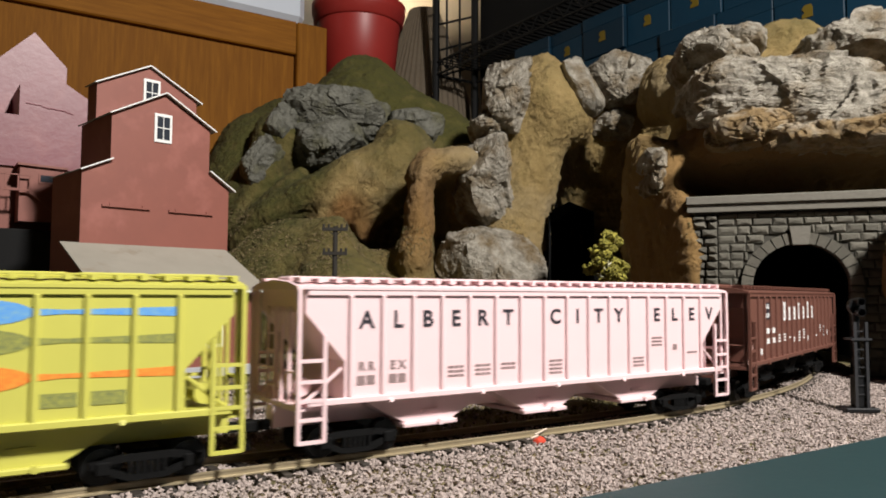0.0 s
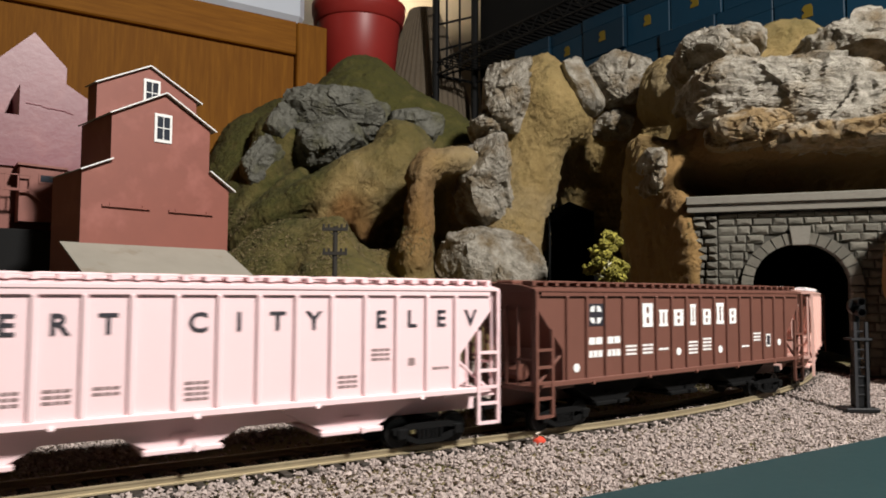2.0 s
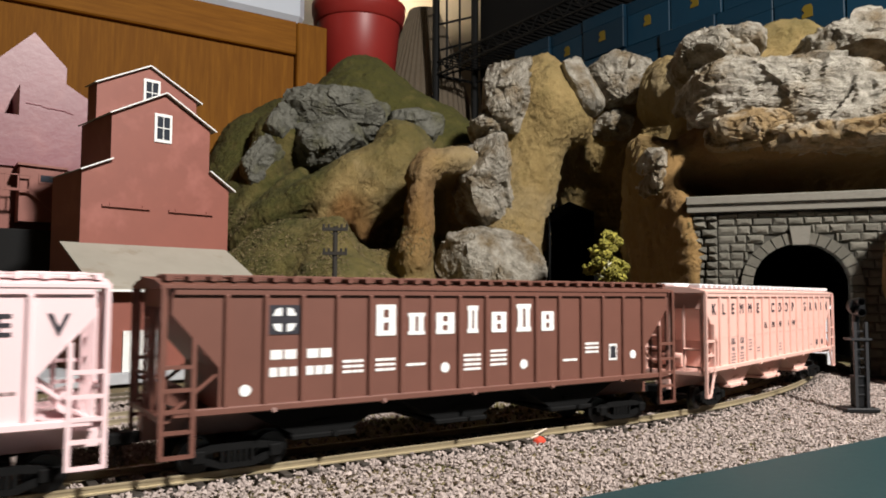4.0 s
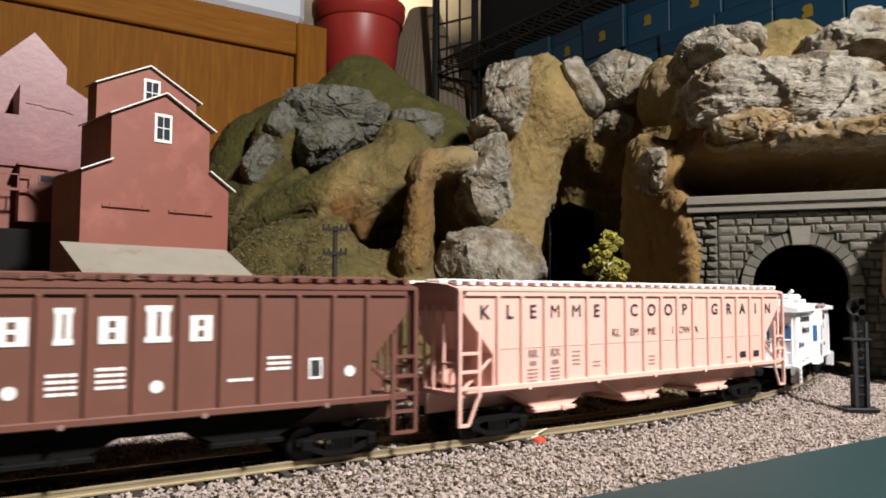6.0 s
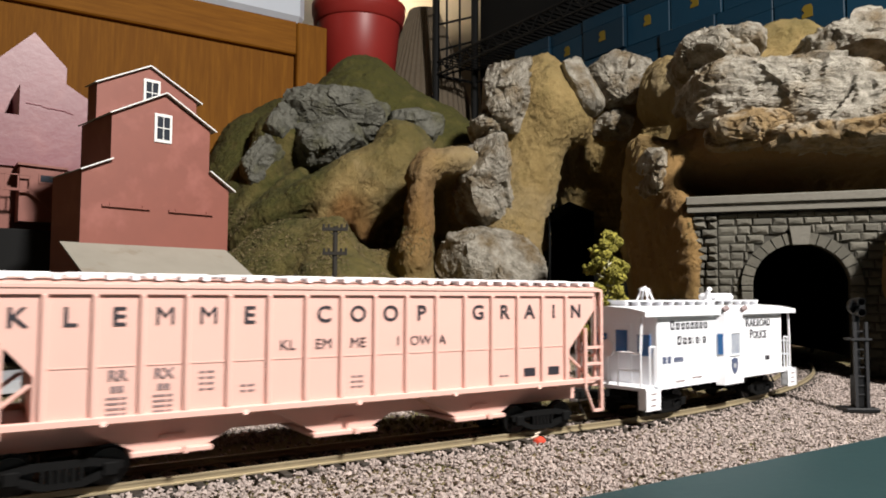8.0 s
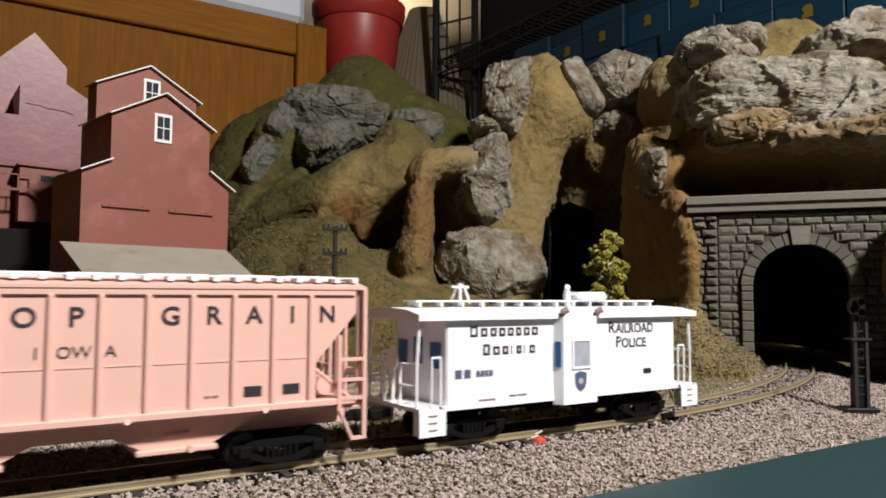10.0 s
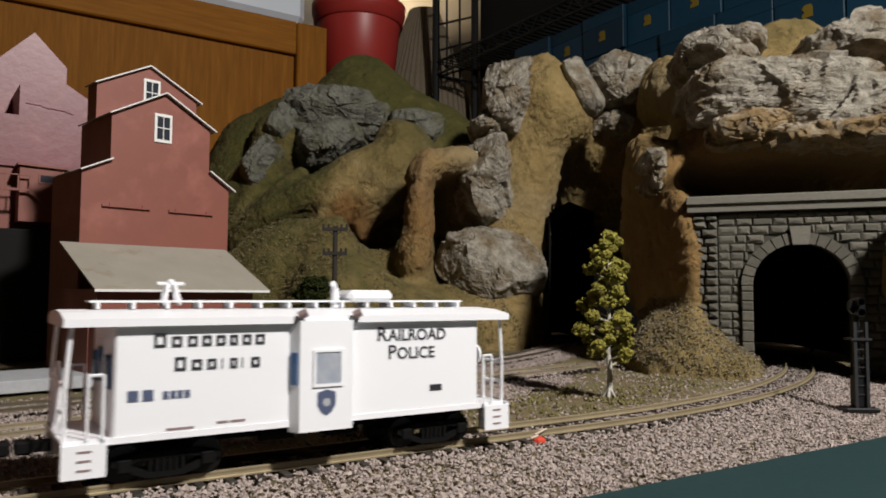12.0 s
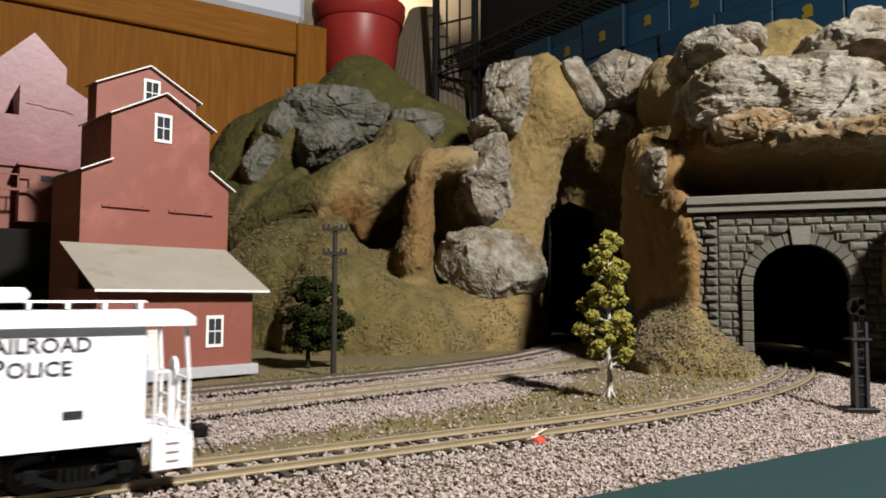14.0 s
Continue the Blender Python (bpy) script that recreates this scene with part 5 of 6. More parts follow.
def hopper(name_label, paint, roof_paint, bays, low=0.0070, bay_shade=None, stirrup=False):
    car = thing("covered_hopper_car", name_label, "train car", group="hopper cars of the train")
    bm = bmesh.new()
    prism(bm, [(-0.0940, 0.0502), (-0.0940, 0.0432), (-0.0818, 0.0290), (-0.0818, 0.0178), (0.0818, 0.0178), (0.0818, 0.0290), (0.0940, 0.0432), (0.0940, 0.0502)], "y", -0.0176, 0.0176)
    part("body", bm, paint, car)
    bm = prism(bmesh.new(), [(-0.0187, 0.0500), (-0.0187, 0.0508), (-0.0120, 0.0522), (0, 0.0530), (0.0120, 0.0522), (0.0187, 0.0508), (0.0187, 0.0500)], "x", -HALF, HALF)
    roof = part("roof", bm, paint, car)
    bm = bmesh.new()
    for s in (-1, 1):
        box(bm, -0.0955, 0.0955, s * 0.0135 - 0.0022, s * 0.0135 + 0.0022, 0.0532, 0.0536)
    for i in range(34):
        x = -0.0945 + 0.189 * i / 33
        for s in (-1, 1):
            box(bm, x - 0.0008, x + 0.0008, s * 0.0135 - 0.0026, s * 0.0135 + 0.0026, 0.0520, 0.0534)
    part("running_board", bm, roof_paint, roof)
    for i in range(10):
        x = -0.0855 + 0.171 * i / 9
        part("roof_hatch", a_box(x - 0.0082, x + 0.0082, -0.0045, 0.0045, 0.0524, 0.0541, bevel=0.0005), roof_paint, roof)
    rib = mesh_of("rib", a_box(-0.0007, 0.0007, -0.0008, 0.0008, 0.0178, 0.0484, bevel=0.00025), paint)
    for s in (-1, 1):
        part("side_sill", box(a_box(-0.0935, 0.0935, s * 0.0181 - 0.0008, s * 0.0181 + 0.0008, 0.0166, 0.0186, bevel=0.0003),
                              -0.0935, 0.0935, s * 0.0178 - 0.0006, s * 0.0178 + 0.0006, 0.0484, 0.0504), paint, car)
        for x in RIBS:
            part("rib", rib, None, car, m=pose(x, s * 0.0179, 0))
    lug = mesh_of("jacking_lug", rod(bmesh.new(), (0, -0.0006, 0.0002), (0, 0.0006, -0.0002), 0.0008, 6), paint)
    for x in (-0.067, -0.033, 0.0, 0.033, 0.067):
        for s in (-1, 1):
            part("jacking_lug", lug, None, car, m=pose(x, s * 0.0189, 0.0168))
    for s in (-1, 1):
        for e in (-1, 1):
            bm = bmesh.new()
            for x in (0.0963, 0.0885):
                box(bm, e * x - 0.0006, e * x + 0.0006, s * 0.0186 - 0.0006, s * 0.0186 + 0.0006, 0.0150 if stirrup and x < 0.09 else 0.0064, 0.0500 if x > 0.09 else 0.0368)
            if stirrup:
                rod(bm, (e * 0.0885, s * 0.0186, 0.0155), (e * 0.0925, s * 0.0186, 0.0068), 0.0006, 6)
            for z in (0.0068, 0.0131, 0.0184, 0.0238, 0.0297):
                if stirrup and z < 0.01:
                    box(bm, min(e * 0.0922, e * 0.0963), max(e * 0.0922, e * 0.0963), s * 0.0186 - 0.0005, s * 0.0186 + 0.0005, z - 0.0005, z + 0.0005)
                    continue
                if stirrup and z < 0.015:
                    continue
                box(bm, min(e * 0.0885, e * 0.0963), max(e * 0.0885, e * 0.0963), s * 0.0186 - 0.0005, s * 0.0186 + 0.0005, z - 0.0005, z + 0.0005)
            part("side_ladder", bm, paint, car)
    for e in (-1, 1):
        bm = a_box(min(e * 0.076, e * 0.0965), max(e * 0.076, e * 0.0965), -0.0176, 0.0176, 0.0155, 0.0170)
        box(bm, min(e * 0.06, e * 0.0975), max(e * 0.06, e * 0.0975), -0.003, 0.003, 0.0090, 0.0156)
        part("end_platform", bm, paint, car)
        bm = bmesh.new()
        for y in (-0.0085, -0.0025, 0.0025, 0.0085):
            rod(bm, (e * 0.0950, y, 0.0165), (e * 0.0950, y, 0.0450), 0.0006, 6)
        for z in (0.0210, 0.0262, 0.0314, 0.0366, 0.0418):
            rod(bm, (e * 0.0952, 0.0025, z), (e * 0.0952, 0.0085, z), 0.0004, 5)
        for y in (-0.0165, 0.0165):
            rod(bm, (e * 0.0955, y, 0.0165), (e * 0.0955, y, 0.0505), 0.0008, 6)
            rod(bm, (e * 0.0822, y, 0.0270), (e * 0.0950, y, 0.0165), 0.0006, 6)
        rod(bm, (e * 0.0955, -0.0165, 0.0262), (e * 0.0955, -0.0085, 0.0262), 0.0005, 5)
        rod(bm, (e * 0.0955, 0.0165, 0.0262), (e * 0.0955, 0.0085, 0.0262), 0.0005, 5)
        rod(bm, (e * 0.0900, -0.0060, 0.0210), (e * 0.0900, 0.0060, 0.0210), 0.0030, 10)
        part("end_cage", bm, paint, car)
        coupler(car, e * 0.0975, e)
        truck(car, e * 0.0745)
    for x in bays:
        bm = prism(bmesh.new(), [(x - 0.0265, 0.0180), (x + 0.0265, 0.0180), (x + 0.0085, low + 0.0014), (x - 0.0085, low + 0.0014)], "y", -0.0132, 0.0132)
        box(bm, x - 0.0100, x + 0.0100, -0.0148, 0.0148, low, low + 0.0015, bevel=0.0003)
        rod(bm, (x + 0.003, -0.0160, low + 0.001), (x + 0.003, 0.0160, low + 0.001), 0.0009, 8)
        box(bm, x - 0.003, x + 0.003, -0.0138, 0.0138, 0.0112, 0.0122)
        part("hopper_bay", bm, bay_shade or paint, car)
    part("centre_sill", a_box(-0.060, 0.060, -0.0045, 0.0045, 0.0105, 0.0165), bay_shade or paint, car)
    return car


def side(car, text, x, z, size, mat=M_INK, bold=0.0, y=-0.01775):
    return words(text, size, mat, car, Matrix.Translation((x, y, z)) @ STAND, bold=bold)


def bars(car, x0, z0, widths, h, mat, gap=0.0006, y=-0.01772, name="stencil"):
    """A line of small unreadable stencils as plain bars."""
    bm, x = bmesh.new(), x0
    for w in widths:
        box(bm, x, x + w, y - 0.00007, y + 0.00007, z0 - h / 2, z0 + h / 2)
        x += w + gap
    return part(name, bm, mat, car)



def pink_car():
    car = hopper("pale pink covered hopper with black elevator lettering", M_PINK, M_PINK, (-0.050, -0.002, 0.046))
    for i, c in zip((1, 2, 3, 4, 5, 6, 8, 9, 10, 11, 13, 14, 15, 16), "ALBERTCITYELEV"):
        side(car, c, panel(i) - (0.0002 if i == 16 else 0), 0.0409, 0.0072, bold=0.00016)
    for i, c in ((1, "R R"), (2, "E X")):
        side(car, c, panel(i), 0.0272, 0.0036, M_INK_GREY, 0.00010)
    for i in (1, 2):
        bars(car, panel(i) - 0.0031, 0.0232, (0.0026, 0.0026), 0.0027, M_INK_GREY)
    for i, z, n in ((4, 0.0255, 3), (5, 0.0255, 3), (6, 0.0255, 2), (8, 0.0255, 4), (12, 0.0245, 3), (13, 0.0320, 3), (15, 0.0255, 1)):
        for k in range(n):
            bars(car, panel(i) - 0.0030, z - 0.0014 * k, (0.0022, 0.0014, 0.0016), 0.0007, M_INK_GREY, 0.0004)
    bars(car, panel(14) - 0.001, 0.028, (0.0022,), 0.0022, M_INK_GREY)
    return car


def brown_car():
    # bays and centre sill coloured black for the shade under this car
    car = hopper("mineral brown covered hopper with bold white word mark", M_BROWN, M_BROWN, (-0.050, -0.002, 0.046), bay_shade=M_BLACK)
    x = panel(2)
    part("emblem", a_box(x - 0.0044, x + 0.0044, -0.01782, -0.01770, 0.0374, 0.0456), M_INK, car, "black square emblem with white cross of wedges")
    bm = bmesh.new()
    for a in (1, -1):
        for b in (1, -1):
            prism(bm, [(x + a * 0.0008, 0.0415 + b * 0.0011), (x + a * 0.0008, 0.0415 + b * 0.0034), (x + a * 0.0024, 0.0415 + b * 0.0030), (x + a * 0.0034, 0.0415 + b * 0.0011)], "y", -0.01792, -0.01780)
    part("emblem_cross", bm, M_INK_WHITE, car)
    for i, (w, k) in enumerate(((0.0066, 1.0), (0.0060, 0.72), (0.0068, 0.72), (0.0042, 0.95), (0.0060, 0.72), (0.0062, 1.0), (0.0056, 0.72))):
        word_sign(car, i, panel(5 + i), w, k)
    for i in (2, 3):
        bars(car, panel(i) - 0.0038, 0.0318, (0.0034, 0.0034), 0.0026, M_INK_WHITE)
        bars(car, panel(i) - 0.0040, 0.0270, (0.0022, 0.0022, 0.0022), 0.0025, M_INK_WHITE)
    for i, z, n in ((4, 0.0290, 3), (5, 0.0290, 3), (6, 0.0270, 1), (8, 0.0290, 4), (9, 0.0300, 4), (12, 0.0255, 1), (13, 0.0310, 3)):
        for k in range(n):
            bars(car, panel(i) - 0.0034, z - 0.0015 * k, (0.0030, 0.0012, 0.0018), 0.0008, M_INK_WHITE, 0.0003)
    for i, z in ((1, 0.0225), (7, 0.0255), (10, 0.0250), (15, 0.0262)):
        bm = rod(bmesh.new(), (panel(i), -0.01780, z), (panel(i), -0.01765, z), 0.0016, 16)
        part("round_stencil", bm, M_INK_WHITE, car)
    x = panel(14)
    part("data_panel", a_box(x - 0.0020, x + 0.0020, -0.01778, -0.01768, 0.0245, 0.0305), M_INK_WHITE, car)
    part("data_panel", a_box(x - 0.0014, x + 0.0014, -0.01784, -0.01778, 0.0252, 0.0298), M_INK, car)
    return car


def word_sign(car, i, x, w, k):
    """One plain white block of the heavy word mark, pierced by a slot."""
    z0, h, y0, y1 = 0.0362, 0.0094 * k, -0.01786, -0.01770
    t, f = w * 0.34, 0.16
    bm = bmesh.new()
    if i % 2 == 0:
        for a, b, c, d in ((-0.5, 0.5, 0.0, f), (-0.5, 0.5, 1 - f, 1.0), (-0.5, -0.14, f, 1 - f), (0.14, 0.5, f, 1 - f), (-0.14, 0.14, 0.42, 0.58)):
            box(bm, x + a * w, x + b * w, y0, y1, z0 + c * h, z0 + d * h)
    else:
        for a, b, c, d in ((-0.5, 0.5, 0.0, f), (-0.5, 0.5, 1 - f, 1.0), (-0.42, -0.08, f, 1 - f), (0.12, 0.42, f, 1 - f)):
            box(bm, x + a * w, x + b * w, y0, y1, z0 + c * h, z0 + d * h)
    part("letter_block", bm, M_INK_WHITE, car)


def salmon_car():
    car = hopper("salmon covered hopper with black cooperative grain lettering", M_SALMON, M_WHITE, (-0.050, -0.002, 0.046), stirrup=True)
    for i, c in zip((0, 1, 2, 3, 4, 5, 7, 8, 9, 10, 12, 13, 14, 15, 16), "KLEMMECOOPGRAIN"):
        side(car, c, panel(i) + (0.0008 if i == 0 else -0.0012 if i == 16 else 0), 0.0427, 0.0066, bold=0.0 if c == "M" else 0.00012)
    for i, c, dx in ((6, "KL", 0), (7, "EM", 0), (8, "ME", 0), (9, "I", 0.0026), (10, "OW", -0.0002), (11, "A", -0.003)):
        side(car, c, panel(i) + dx, 0.0343, 0.0041)
    bm = bmesh.new()
    for i in range(15):
        box(bm, RIBS[i] + 0.0012, RIBS[i + 1] - 0.0012, -0.0178, -0.0174, 0.0305, 0.0308)
    part("panel_seam", bm, M_SALMON, car)
    for i, c in ((2, "RR"), (3, "RX")):
        side(car, c, panel(i), 0.0283, 0.0036, M_INK_GREY, 0.00012)
    for i in (2, 3):
        bars(car, panel(i) - 0.0014, 0.0250, (0.0013, 0.0013), 0.0016, M_INK_GREY, 0.0003)
        for k in range(4):
            bars(car, panel(i) - 0.0024, 0.0228 - 0.0013 * k, (0.0030, 0.0012), 0.0005, M_INK_GREY, 0.0004)
    for i, z, n in ((4, 0.0282, 4), (5, 0.0240, 2), (8, 0.0245, 3), (13, 0.0215, 1)):
        for k in range(n):
            bars(car, panel(i) - 0.0020, z - 0.0015 * k, (0.0014, 0.0018), 0.0005, M_INK_GREY, 0.0005)
    for i in (14, 15):
        x = panel(i)
        part("data_panel", a_box(x - 0.0024, x + 0.0024, -0.01778, -0.01768, 0.0208, 0.0236), M_INK, car, "small black data panel")
    return car


def yellow_car():
    car = hopper("yellow covered hopper printed with kitchen utensils", M_YELLOW, M_YELLOW, (-0.050, -0.002, 0.046), 0.0060)
    for z, mat, name in ((0.0441, M_INK_BLUE, "blue_spoon_print"), (0.0372, M_INK_GREEN, "green_whisk_print"), (0.0288, M_INK_ORANGE, "orange_fork_print")):
        bm = bmesh.new()
        pts = [(0.0352 + 0.0122 * math.cos(a) * (1.0 if math.cos(a) > 0 else 1.25), z + 0.0031 * math.sin(a)) for a in np.linspace(0, 2 * math.pi, 28, endpoint=False)]
        prism(bm, pts, "y", -0.01776, -0.01768)
        prism(bm, [(0.0440, z - 0.0011), (0.0540, z - 0.0004), (0.0790, z - 0.0012), (0.0790, z + 0.0012), (0.0540, z + 0.0006), (0.0440, z + 0.0011)], "y", -0.01776, -0.01768)
        for k in (-1, 1):
            prism(bm, [(0.0170, z + 0.0022 * k), (0.0400, z + 0.0032 * k), (0.0400, z + 0.0036 * k), (0.0170, z + 0.0026 * k)], "y", -0.01776, -0.01768)
        part(name, bm, mat, car)
    for i in (13, 14):
        bars(car, panel(i) - 0.0040, 0.0232, (0.0078,), 0.0034, M_INK_GREEN)
    return car


def caboose():
    car = thing("caboose", "white bay window caboose with black police lettering", "train car")
    b = 0.0558
    part("body", a_box(-b, b, -0.0165, 0.0165, 0.0125, 0.0408, bevel=0.0006), M_WHITE, car)
    roof = part("roof", prism(bmesh.new(), [(-0.0186, 0.0404), (-0.0186, 0.0424), (-0.0110, 0.0438), (0, 0.0444), (0.0110, 0.0438), (0.0186, 0.0424), (0.0186, 0.0404)], "x", -0.0676, 0.0672), M_WHITE, car)
    bm = bmesh.new()
    box(bm, -0.060, 0.058, -0.0040, 0.0040, 0.0462, 0.0467)
    for i in range(14):
        x = -0.058 + 0.0088 * i
        box(bm, x - 0.0004, x + 0.0004, -0.0040, 0.0040, 0.0445, 0.0463)
    part("running_board", bm, M_WHITE, roof)
    bm = bmesh.new()
    x = -0.0390
    for sx in (-0.0022, 0.0022):
        for sy in (-0.003, 0.003):
            rod(bm, (x + sx, sy, 0.0455), (x + 0.4 * sx, 0.4 * sy, 0.0512), 0.0005, 5)
    rod(bm, (x - 0.0036, 0, 0.0514), (x + 0.0036, 0, 0.0514), 0.0005, 6)
    bmesh.ops.create_uvsphere(bm, u_segments=10, v_segments=6, radius=0.0011, matrix=Matrix.Translation((x, 0, 0.0517)))
    part("antenna_mast", bm, M_WHITE, roof)
    part("air_conditioner", a_box(0.0140, 0.0300, -0.0055, 0.0055, 0.0462, 0.0500, bevel=0.0014), M_WHITE, roof, "white rooftop air conditioner")
    bm = rod(bmesh.new(), (0.0105, -0.002, 0.0445), (0.0105, -0.002, 0.0505), 0.0013, 10)
    rod(bm, (0.0105, -0.002, 0.0505), (0.0090, -0.004, 0.0520), 0.0010, 8)
    part("smoke_stack", bm, M_WHITE, roof)
    for y in (-0.0195, 0.0195):
        for x in (-0.0085, 0.0085):
            bm = rod(bmesh.new(), (x, y, 0.0425), (x + 0.002, y - 0.001, 0.0436), 0.0012, 8)
            part("roof_horn", bm, M_INK_GREY, roof, "small grey roof lamp")
    for s in (-1, 1):
        bm = prism(bmesh.new(), [(-0.0100, s * 0.0165), (-0.0082, s * 0.0200), (0.0082, s * 0.0200), (0.0100, s * 0.0165)], "z", 0.0100, 0.0412)
        bay = part("bay_window", bm, M_WHITE, car, "projecting white bay")
        part("window_pane", a_box(-0.0035, 0.0042, s * 0.0200 - 0.0002, s * 0.0200 + 0.0002, 0.0232, 0.0322), M_PANE_CLEAR, bay)
        bm = bmesh.new()
        for x0, x1, z0, z1 in ((-0.0043, -0.0035, 0.0224, 0.0330), (0.0042, 0.0050, 0.0224, 0.0330), (-0.0035, 0.0042, 0.0224, 0.0232), (-0.0035, 0.0042, 0.0322, 0.0330)):
            box(bm, x0, x1, s * 0.0200 - 0.0005, s * 0.0200 + 0.0005, z0, z1)
        part("window_frame", bm, M_WHITE, bay)
        m = Matrix.Translation((-0.0092, s * 0.0183, 0.0277)) @ Matrix.Rotation(s * radians(62), 4, "Z")
        part("window_pane", a_box(-0.0011, 0.0011, -0.0003, 0.0003, -0.0045, 0.0045), M_PANE_REFLECTION, bay, m=m)
        bm = prism(bmesh.new(), [(-0.0028, 0.0208), (0, 0.0216), (0.0028, 0.0208), (0.0028, 0.0172), (0.0016, 0.0152), (0, 0.0142), (-0.0016, 0.0152), (-0.0028, 0.0172)], "y", s * 0.02005 - 0.0001, s * 0.02005 + 0.0001)
        part("shield", bm, M_SHIELD, bay, "slate blue shield badge")
        part("shield_mark", rod(bmesh.new(), (0, s * 0.02015, 0.0180), (0, s * 0.02022, 0.0180), 0.0012, 12), M_CONCRETE, bay)
        part("side_sill", a_box(-0.0575, 0.0575, s * 0.0160 - 0.0008, s * 0.0160 + 0.0008, 0.0114, 0.0130), M_WHITE, car)
    # lettering
    z = 0.0366
    for k, (x, w) in enumerate(((-0.0450, 0.0030), (-0.0408, 0.0026), (-0.0368, 0.0025), (-0.0331, 0.0025), (-0.0294, 0.0025), (-0.0259, 0.0022), (-0.0223, 0.0025), (-0.0186, 0.0026))):
        brand_block(car, k, x, z, w, 0.0036 if k == 0 else 0.0028)
    for k, (x, w) in enumerate(((-0.0398, 0.0028), (-0.0356, 0.0027), (-0.0317, 0.0024), (-0.0287, 0.0009), (-0.0258, 0.0020), (-0.0232, 0.0009), (-0.0198, 0.0024))):
        brand_block(car, k + 3, x, z - 0.0062, w, 0.0036 if k == 0 else 0.0028)
    side(car, "R", 0.0196, 0.0364, 0.0060, bold=0.00008, y=-0.0166)
    side(car, "AILROAD", 0.0324, 0.0360, 0.0050, bold=0.00008, y=-0.0166)
    side(car, "P", 0.0232, 0.0308, 0.0060, bold=0.00008, y=-0.0166)
    side(car, "OLICE", 0.0318, 0.0304, 0.0050, bold=0.00008, y=-0.0166)
    bars(car, -0.0525, 0.0228, (0.0026, 0.0026), 0.0028, M_SHIELD, 0.0010, y=-0.0166)
    bars(car, -0.0440, 0.0226, (0.0014, 0.0014, 0.0014, 0.0014), 0.0020, M_SHIELD, 0.0004, y=-0.0166)
    bars(car, 0.0370, 0.0193, (0.0044,), 0.0020, M_INK, y=-0.0166)
    bars(car, -0.0300, 0.0145, (0.0030, 0.0040), 0.0006, M_INK_GREY, y=-0.0166)
    bars(car, -0.0430, 0.0138, (0.0070,), 0.0006, M_INK_GREY, y=-0.0166)
    for e in (-1, 1):
        door = part("end_door", a_box(min(e * b, e * (b + 0.0006)), max(e * b, e * (b + 0.0006)), -0.0045, 0.0045, 0.0140, 0.0370), M_WHITE, car)
        part("window_pane", a_box(min(e * b, e * (b + 0.0008)), max(e * b, e * (b + 0.0008)), -0.0028, 0.0028, 0.0255, 0.0345), M_PANE_REFLECTION, door)
        for y in (-0.0105, 0.0105):
            part("window_pane", a_box(min(e * b, e * (b + 0.0008)), max(e * b, e * (b + 0.0008)), y - 0.0028, y + 0.0028, 0.0245, 0.0330), M_PANE_REFLECTION, car)
        part("end_platform", a_box(min(e * b, e * 0.0672), max(e * b, e * 0.0672), -0.0160, 0.0160, 0.0118, 0.0130), M_WHITE, car)
        for y0, y1 in ((-0.0155, -0.0052), (0.0052, 0.0155)):
            rail = bmesh.new()
            for y in (y0, y1):
                rod(rail, (e * 0.0665, y, 0.0125), (e * 0.0665, y, 0.0262), 0.0005, 6)
            for z in (0.0195, 0.0262):
                rod(rail, (e * 0.0665, y0, z), (e * 0.0665, y1, z), 0.0005, 6)
            part("end_railing", rail, M_WHITE, car)
        for y in (-0.0155, 0.0155):
            part("roof_post", rod(bmesh.new(), (e * 0.0665, y, 0.0262), (e * 0.0655, y, 0.0406), 0.0006, 6), M_WHITE, car)
            grab = rod(bmesh.new(), (e * 0.0580, y * 1.06, 0.0130), (e * 0.0580, y * 1.06, 0.0285), 0.0004, 5)
            rod(grab, (e * 0.0580, y * 1.06, 0.0285), (e * 0.0615, y * 1.06, 0.0285), 0.0004, 5)
            rod(grab, (e * 0.0615, y * 1.06, 0.0285), (e * 0.0615, y * 1.06, 0.0130), 0.0004, 5)
            part("grab_iron", grab, M_WHITE, car)
        brake = rod(bmesh.new(), (e * 0.0662, 0.0, 0.0130), (e * 0.0662, 0.0, 0.0280), 0.0006, 6)
        rod(brake, (e * 0.0660, 0, 0.0275), (e * 0.0668, 0, 0.0275), 0.0036, 14)
        part("brake_wheel", brake, M_WHITE, car)
        for s in (-1, 1):
            bm = bmesh.new()
            x0, x1 = sorted((e * 0.0572, e * 0.0672))
            for x in (x0, x1 - 0.0005):
                prism(bm, [(x, s * 0.0150), (x, s * 0.0182), (x + 0.0005, s * 0.0182), (x + 0.0005, s * 0.0150)], "z", 0.0045, 0.0130)
            box(bm, x0, x1, s * 0.0152 - 0.0003, s * 0.0152 + 0.0003, 0.0048, 0.0130)
            box(bm, x0, x1, s * 0.0182 - 0.0003, s * 0.0182 + 0.0003, 0.0042, 0.0122)
            well = part("step_well", bm, M_WHITE, car, "white corner steps with slotted sides")
            for z in (0.0062, 0.0084, 0.0106):
                part("slot", a_box((x0 + x1) / 2 - 0.0016, (x0 + x1) / 2 + 0.0016, s * 0.01855 - 0.0001, s * 0.01855 + 0.0001, z - 0.00025, z + 0.00025), M_INK_GREY, well)
            for z in (0.0048, 0.0078, 0.0108):
                part("tread", a_box(x0, x1, s * 0.0165 - 0.0017, s * 0.0165 + 0.0017, z - 0.0003, z + 0.0003), M_WHITE, well)
        coupler(car, e * 0.0675, e)
        truck(car, e * 0.0415)
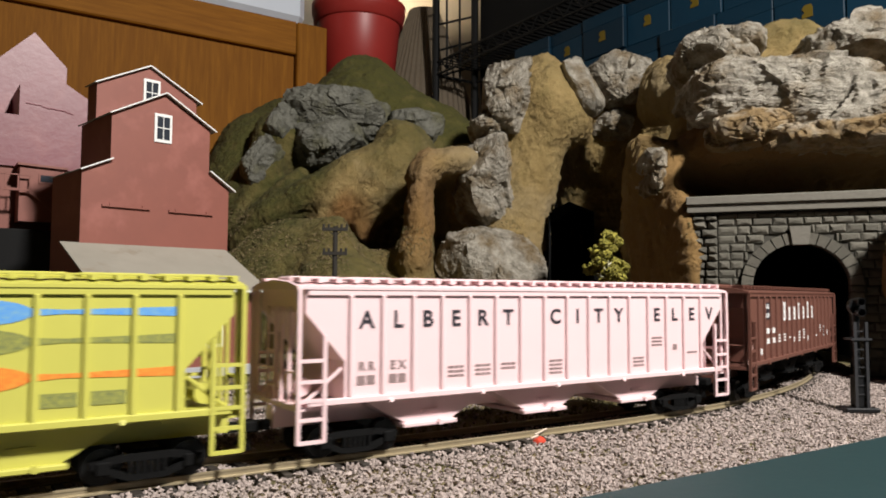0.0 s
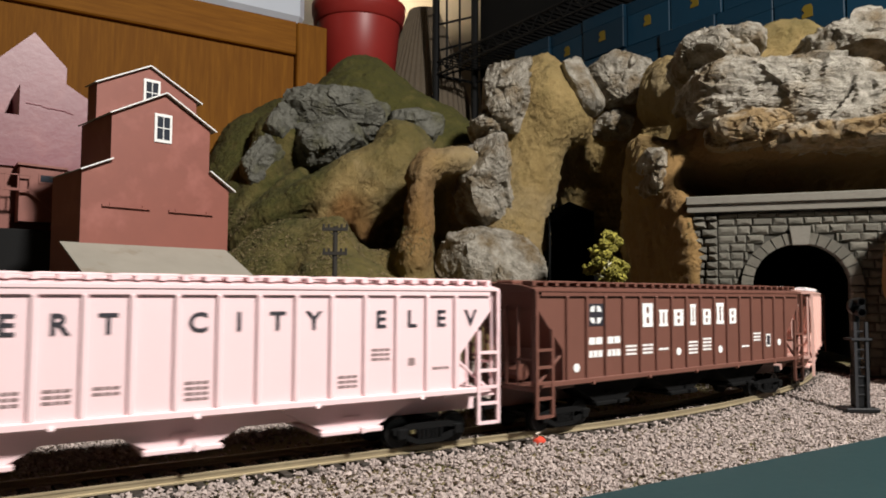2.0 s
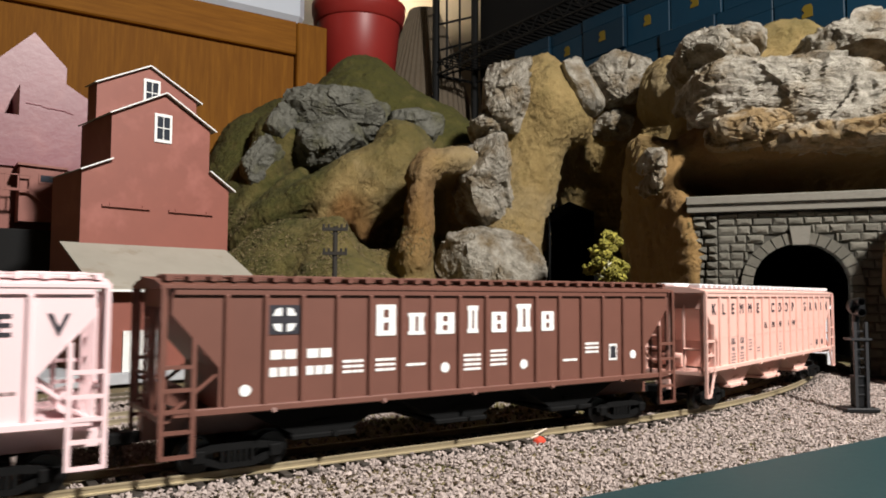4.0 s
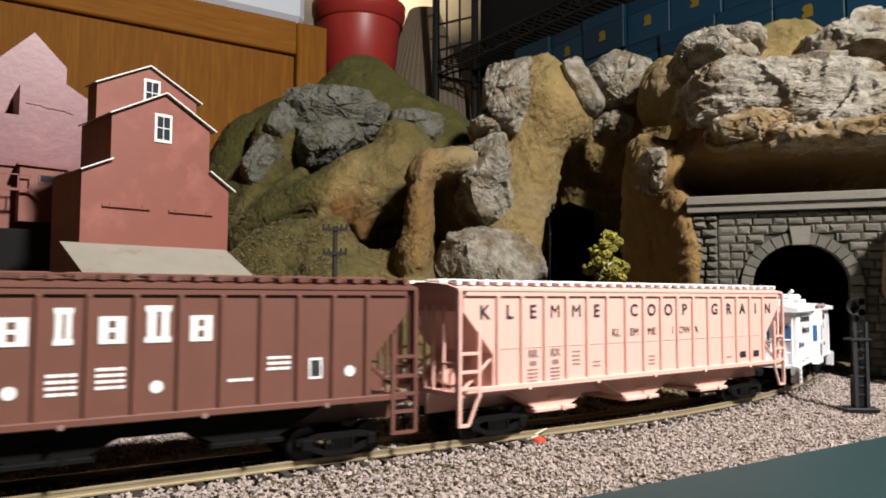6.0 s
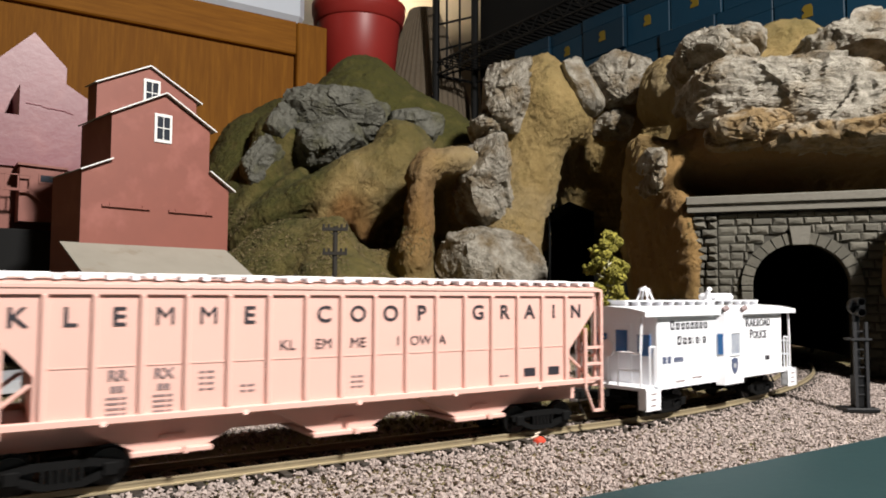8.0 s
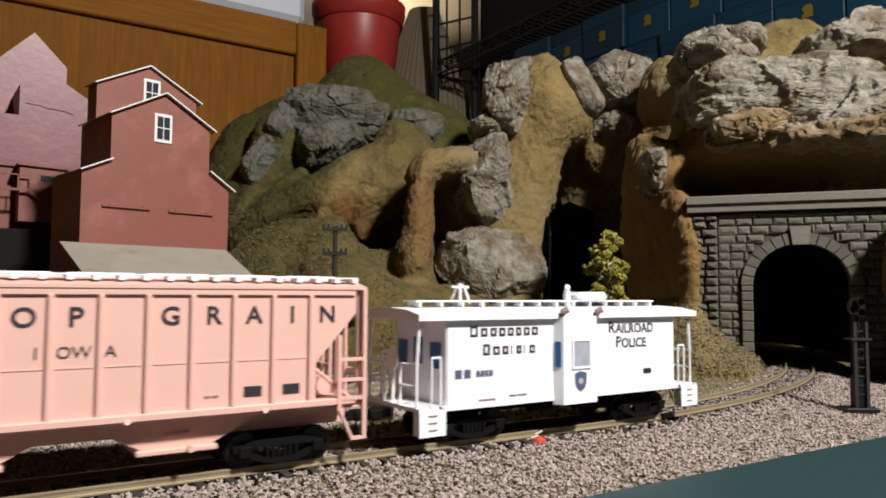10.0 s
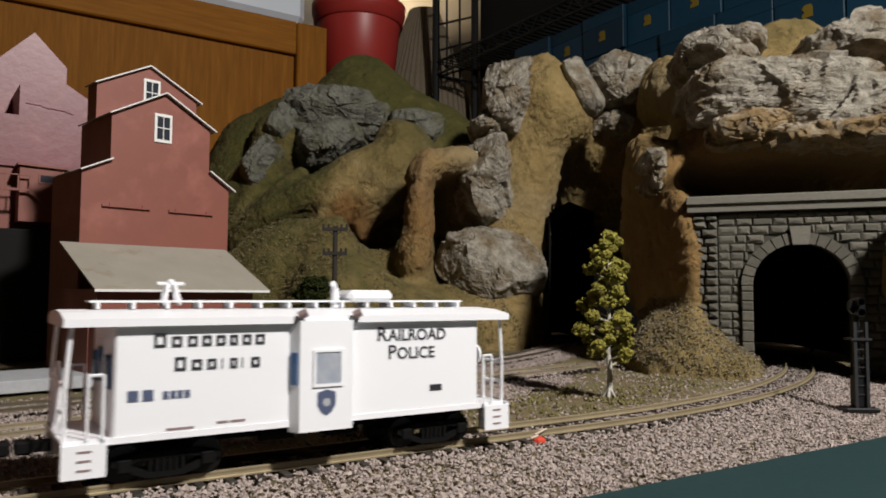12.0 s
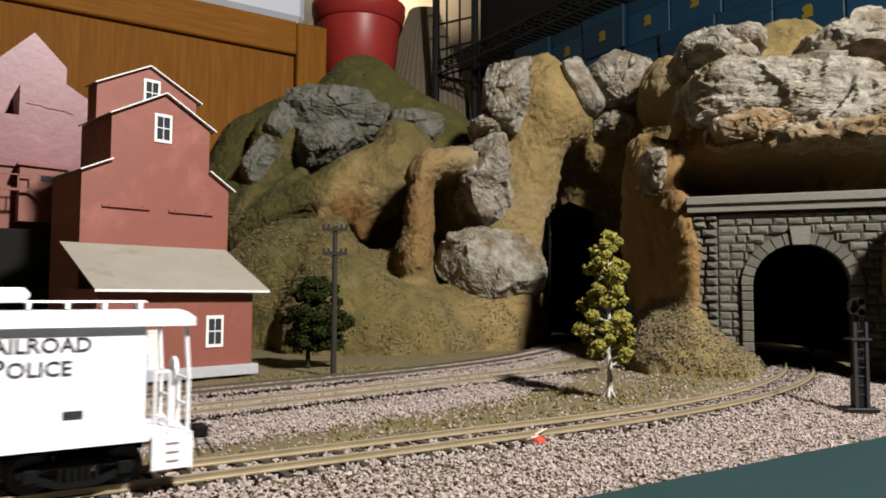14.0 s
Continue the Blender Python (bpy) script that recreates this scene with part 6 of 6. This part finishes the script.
    bm = a_box(-0.058, 0.058, -0.0040, 0.0040, 0.0075, 0.0120)
    rod(bm, (-0.016, -0.010, 0.0090), (-0.006, -0.010, 0.0090), 0.0020, 10)
    box(bm, 0.004, 0.014, -0.0125, -0.006, 0.0070, 0.0118)
    box(bm, -0.0552, 0.0552, -0.0135, 0.0135, 0.0112, 0.0124)
    part("underframe", bm, M_BLACK, car, "black underframe with tanks")
    part("rear_coupler_hose", rod(bmesh.new(), (0.074, -0.001, 0.0095), (0.0775, -0.002, 0.0035), 0.0004, 5), M_BLACK, car)
    return car


def brand_block(car, k, x, z, w, h):
    """A plain dark block of one sign's size, open in the middle."""
    y0, y1, b = -0.0167, -0.01655, z - 0.0018
    bm = bmesh.new()
    t = min(0.00075, w * 0.36)
    x0, x1 = x - w / 2, x + w / 2
    box(bm, x0, x0 + t, y0, y1, b, b + h)
    if w > 0.0015:
        box(bm, x1 - t, x1, y0, y1, b, b + h)
        box(bm, x0 + t, x1 - t, y0, y1, b + h - t, b + h)
        box(bm, x0 + t, x1 - t, y0, y1, b, b + t)
    part("letter_block", bm, M_INK, car)


# the train, from its head to its tail, with each car's way behind the pink car's rear end
PITCH = 0.209
train = [(yellow_car(), -PITCH - 0.100, 0.0745), (pink_car(), -0.097, 0.0745), (brown_car(), PITCH - 0.097, 0.0745),
         (salmon_car(), 0.3238, 0.0767), (caboose(), 0.5097, 0.0415)]
for car, longer in zip(train, (1.02, 1.02, 1.015, 1.033)):
    car[0].scale = (longer, 1.0, 1.0)


# ---------------------------------------------------------------- motion of the train
WAY = [(0.0, 0.2755), (1.5, 0.1812), (3.0, 0.0882), (5.5, -0.0586), (6.5, -0.1246), (7.5, -0.1929), (8.2, -0.2354), (9.2, -0.2842),
       (10.3, -0.3363), (11.0, -0.3710), (12.0, -0.4210), (13.5, -0.4994), (14.0, -0.5249)]


def way(t):
    """How far along the main line the pink car's rear end stands at t seconds: a smooth curve through WAY."""
    i = max(0, min(len(WAY) - 2, sum(1 for a in WAY if a[0] <= t) - 1))
    (t0, s0), (t1, s1) = WAY[i], WAY[i + 1]

    def slope(j):
        a, b = WAY[max(j - 1, 0)], WAY[min(j + 1, len(WAY) - 1)]
        return (b[1] - a[1]) / (b[0] - a[0])
    h, u = t1 - t0, (t - t0) / (t1 - t0)
    return (2 * u**3 - 3 * u**2 + 1) * s0 + (u**3 - 2 * u**2 + u) * h * slope(i) + (3 * u**2 - 2 * u**3) * s1 + (u**3 - u**2) * h * slope(i + 1)


def motions():
    times = [i / 10 for i in range(141)]
    for car, lag, half in train:
        rows = []
        for t in times[::2] + [14.0] * (len(times[::2]) and times[::2][-1] < 14.0):
            s = way(t) + lag
            a, b = MAIN.at(s - half)[0], MAIN.at(s + half)[0]
            m = (a + b) / 2
            rows.append((t, Matrix.Translation(m) @ Matrix.Rotation(math.atan2(b.y - a.y, b.x - a.x), 4, "Z")))
        walk(car, rows)
    for wheels, a in rolling:
        walk(wheels, [(t, pose(a, 0, 0.0047) @ Matrix.Rotation((way(t) - way(0)) / 0.0047, 4, "Y")) for t in times])


motions()
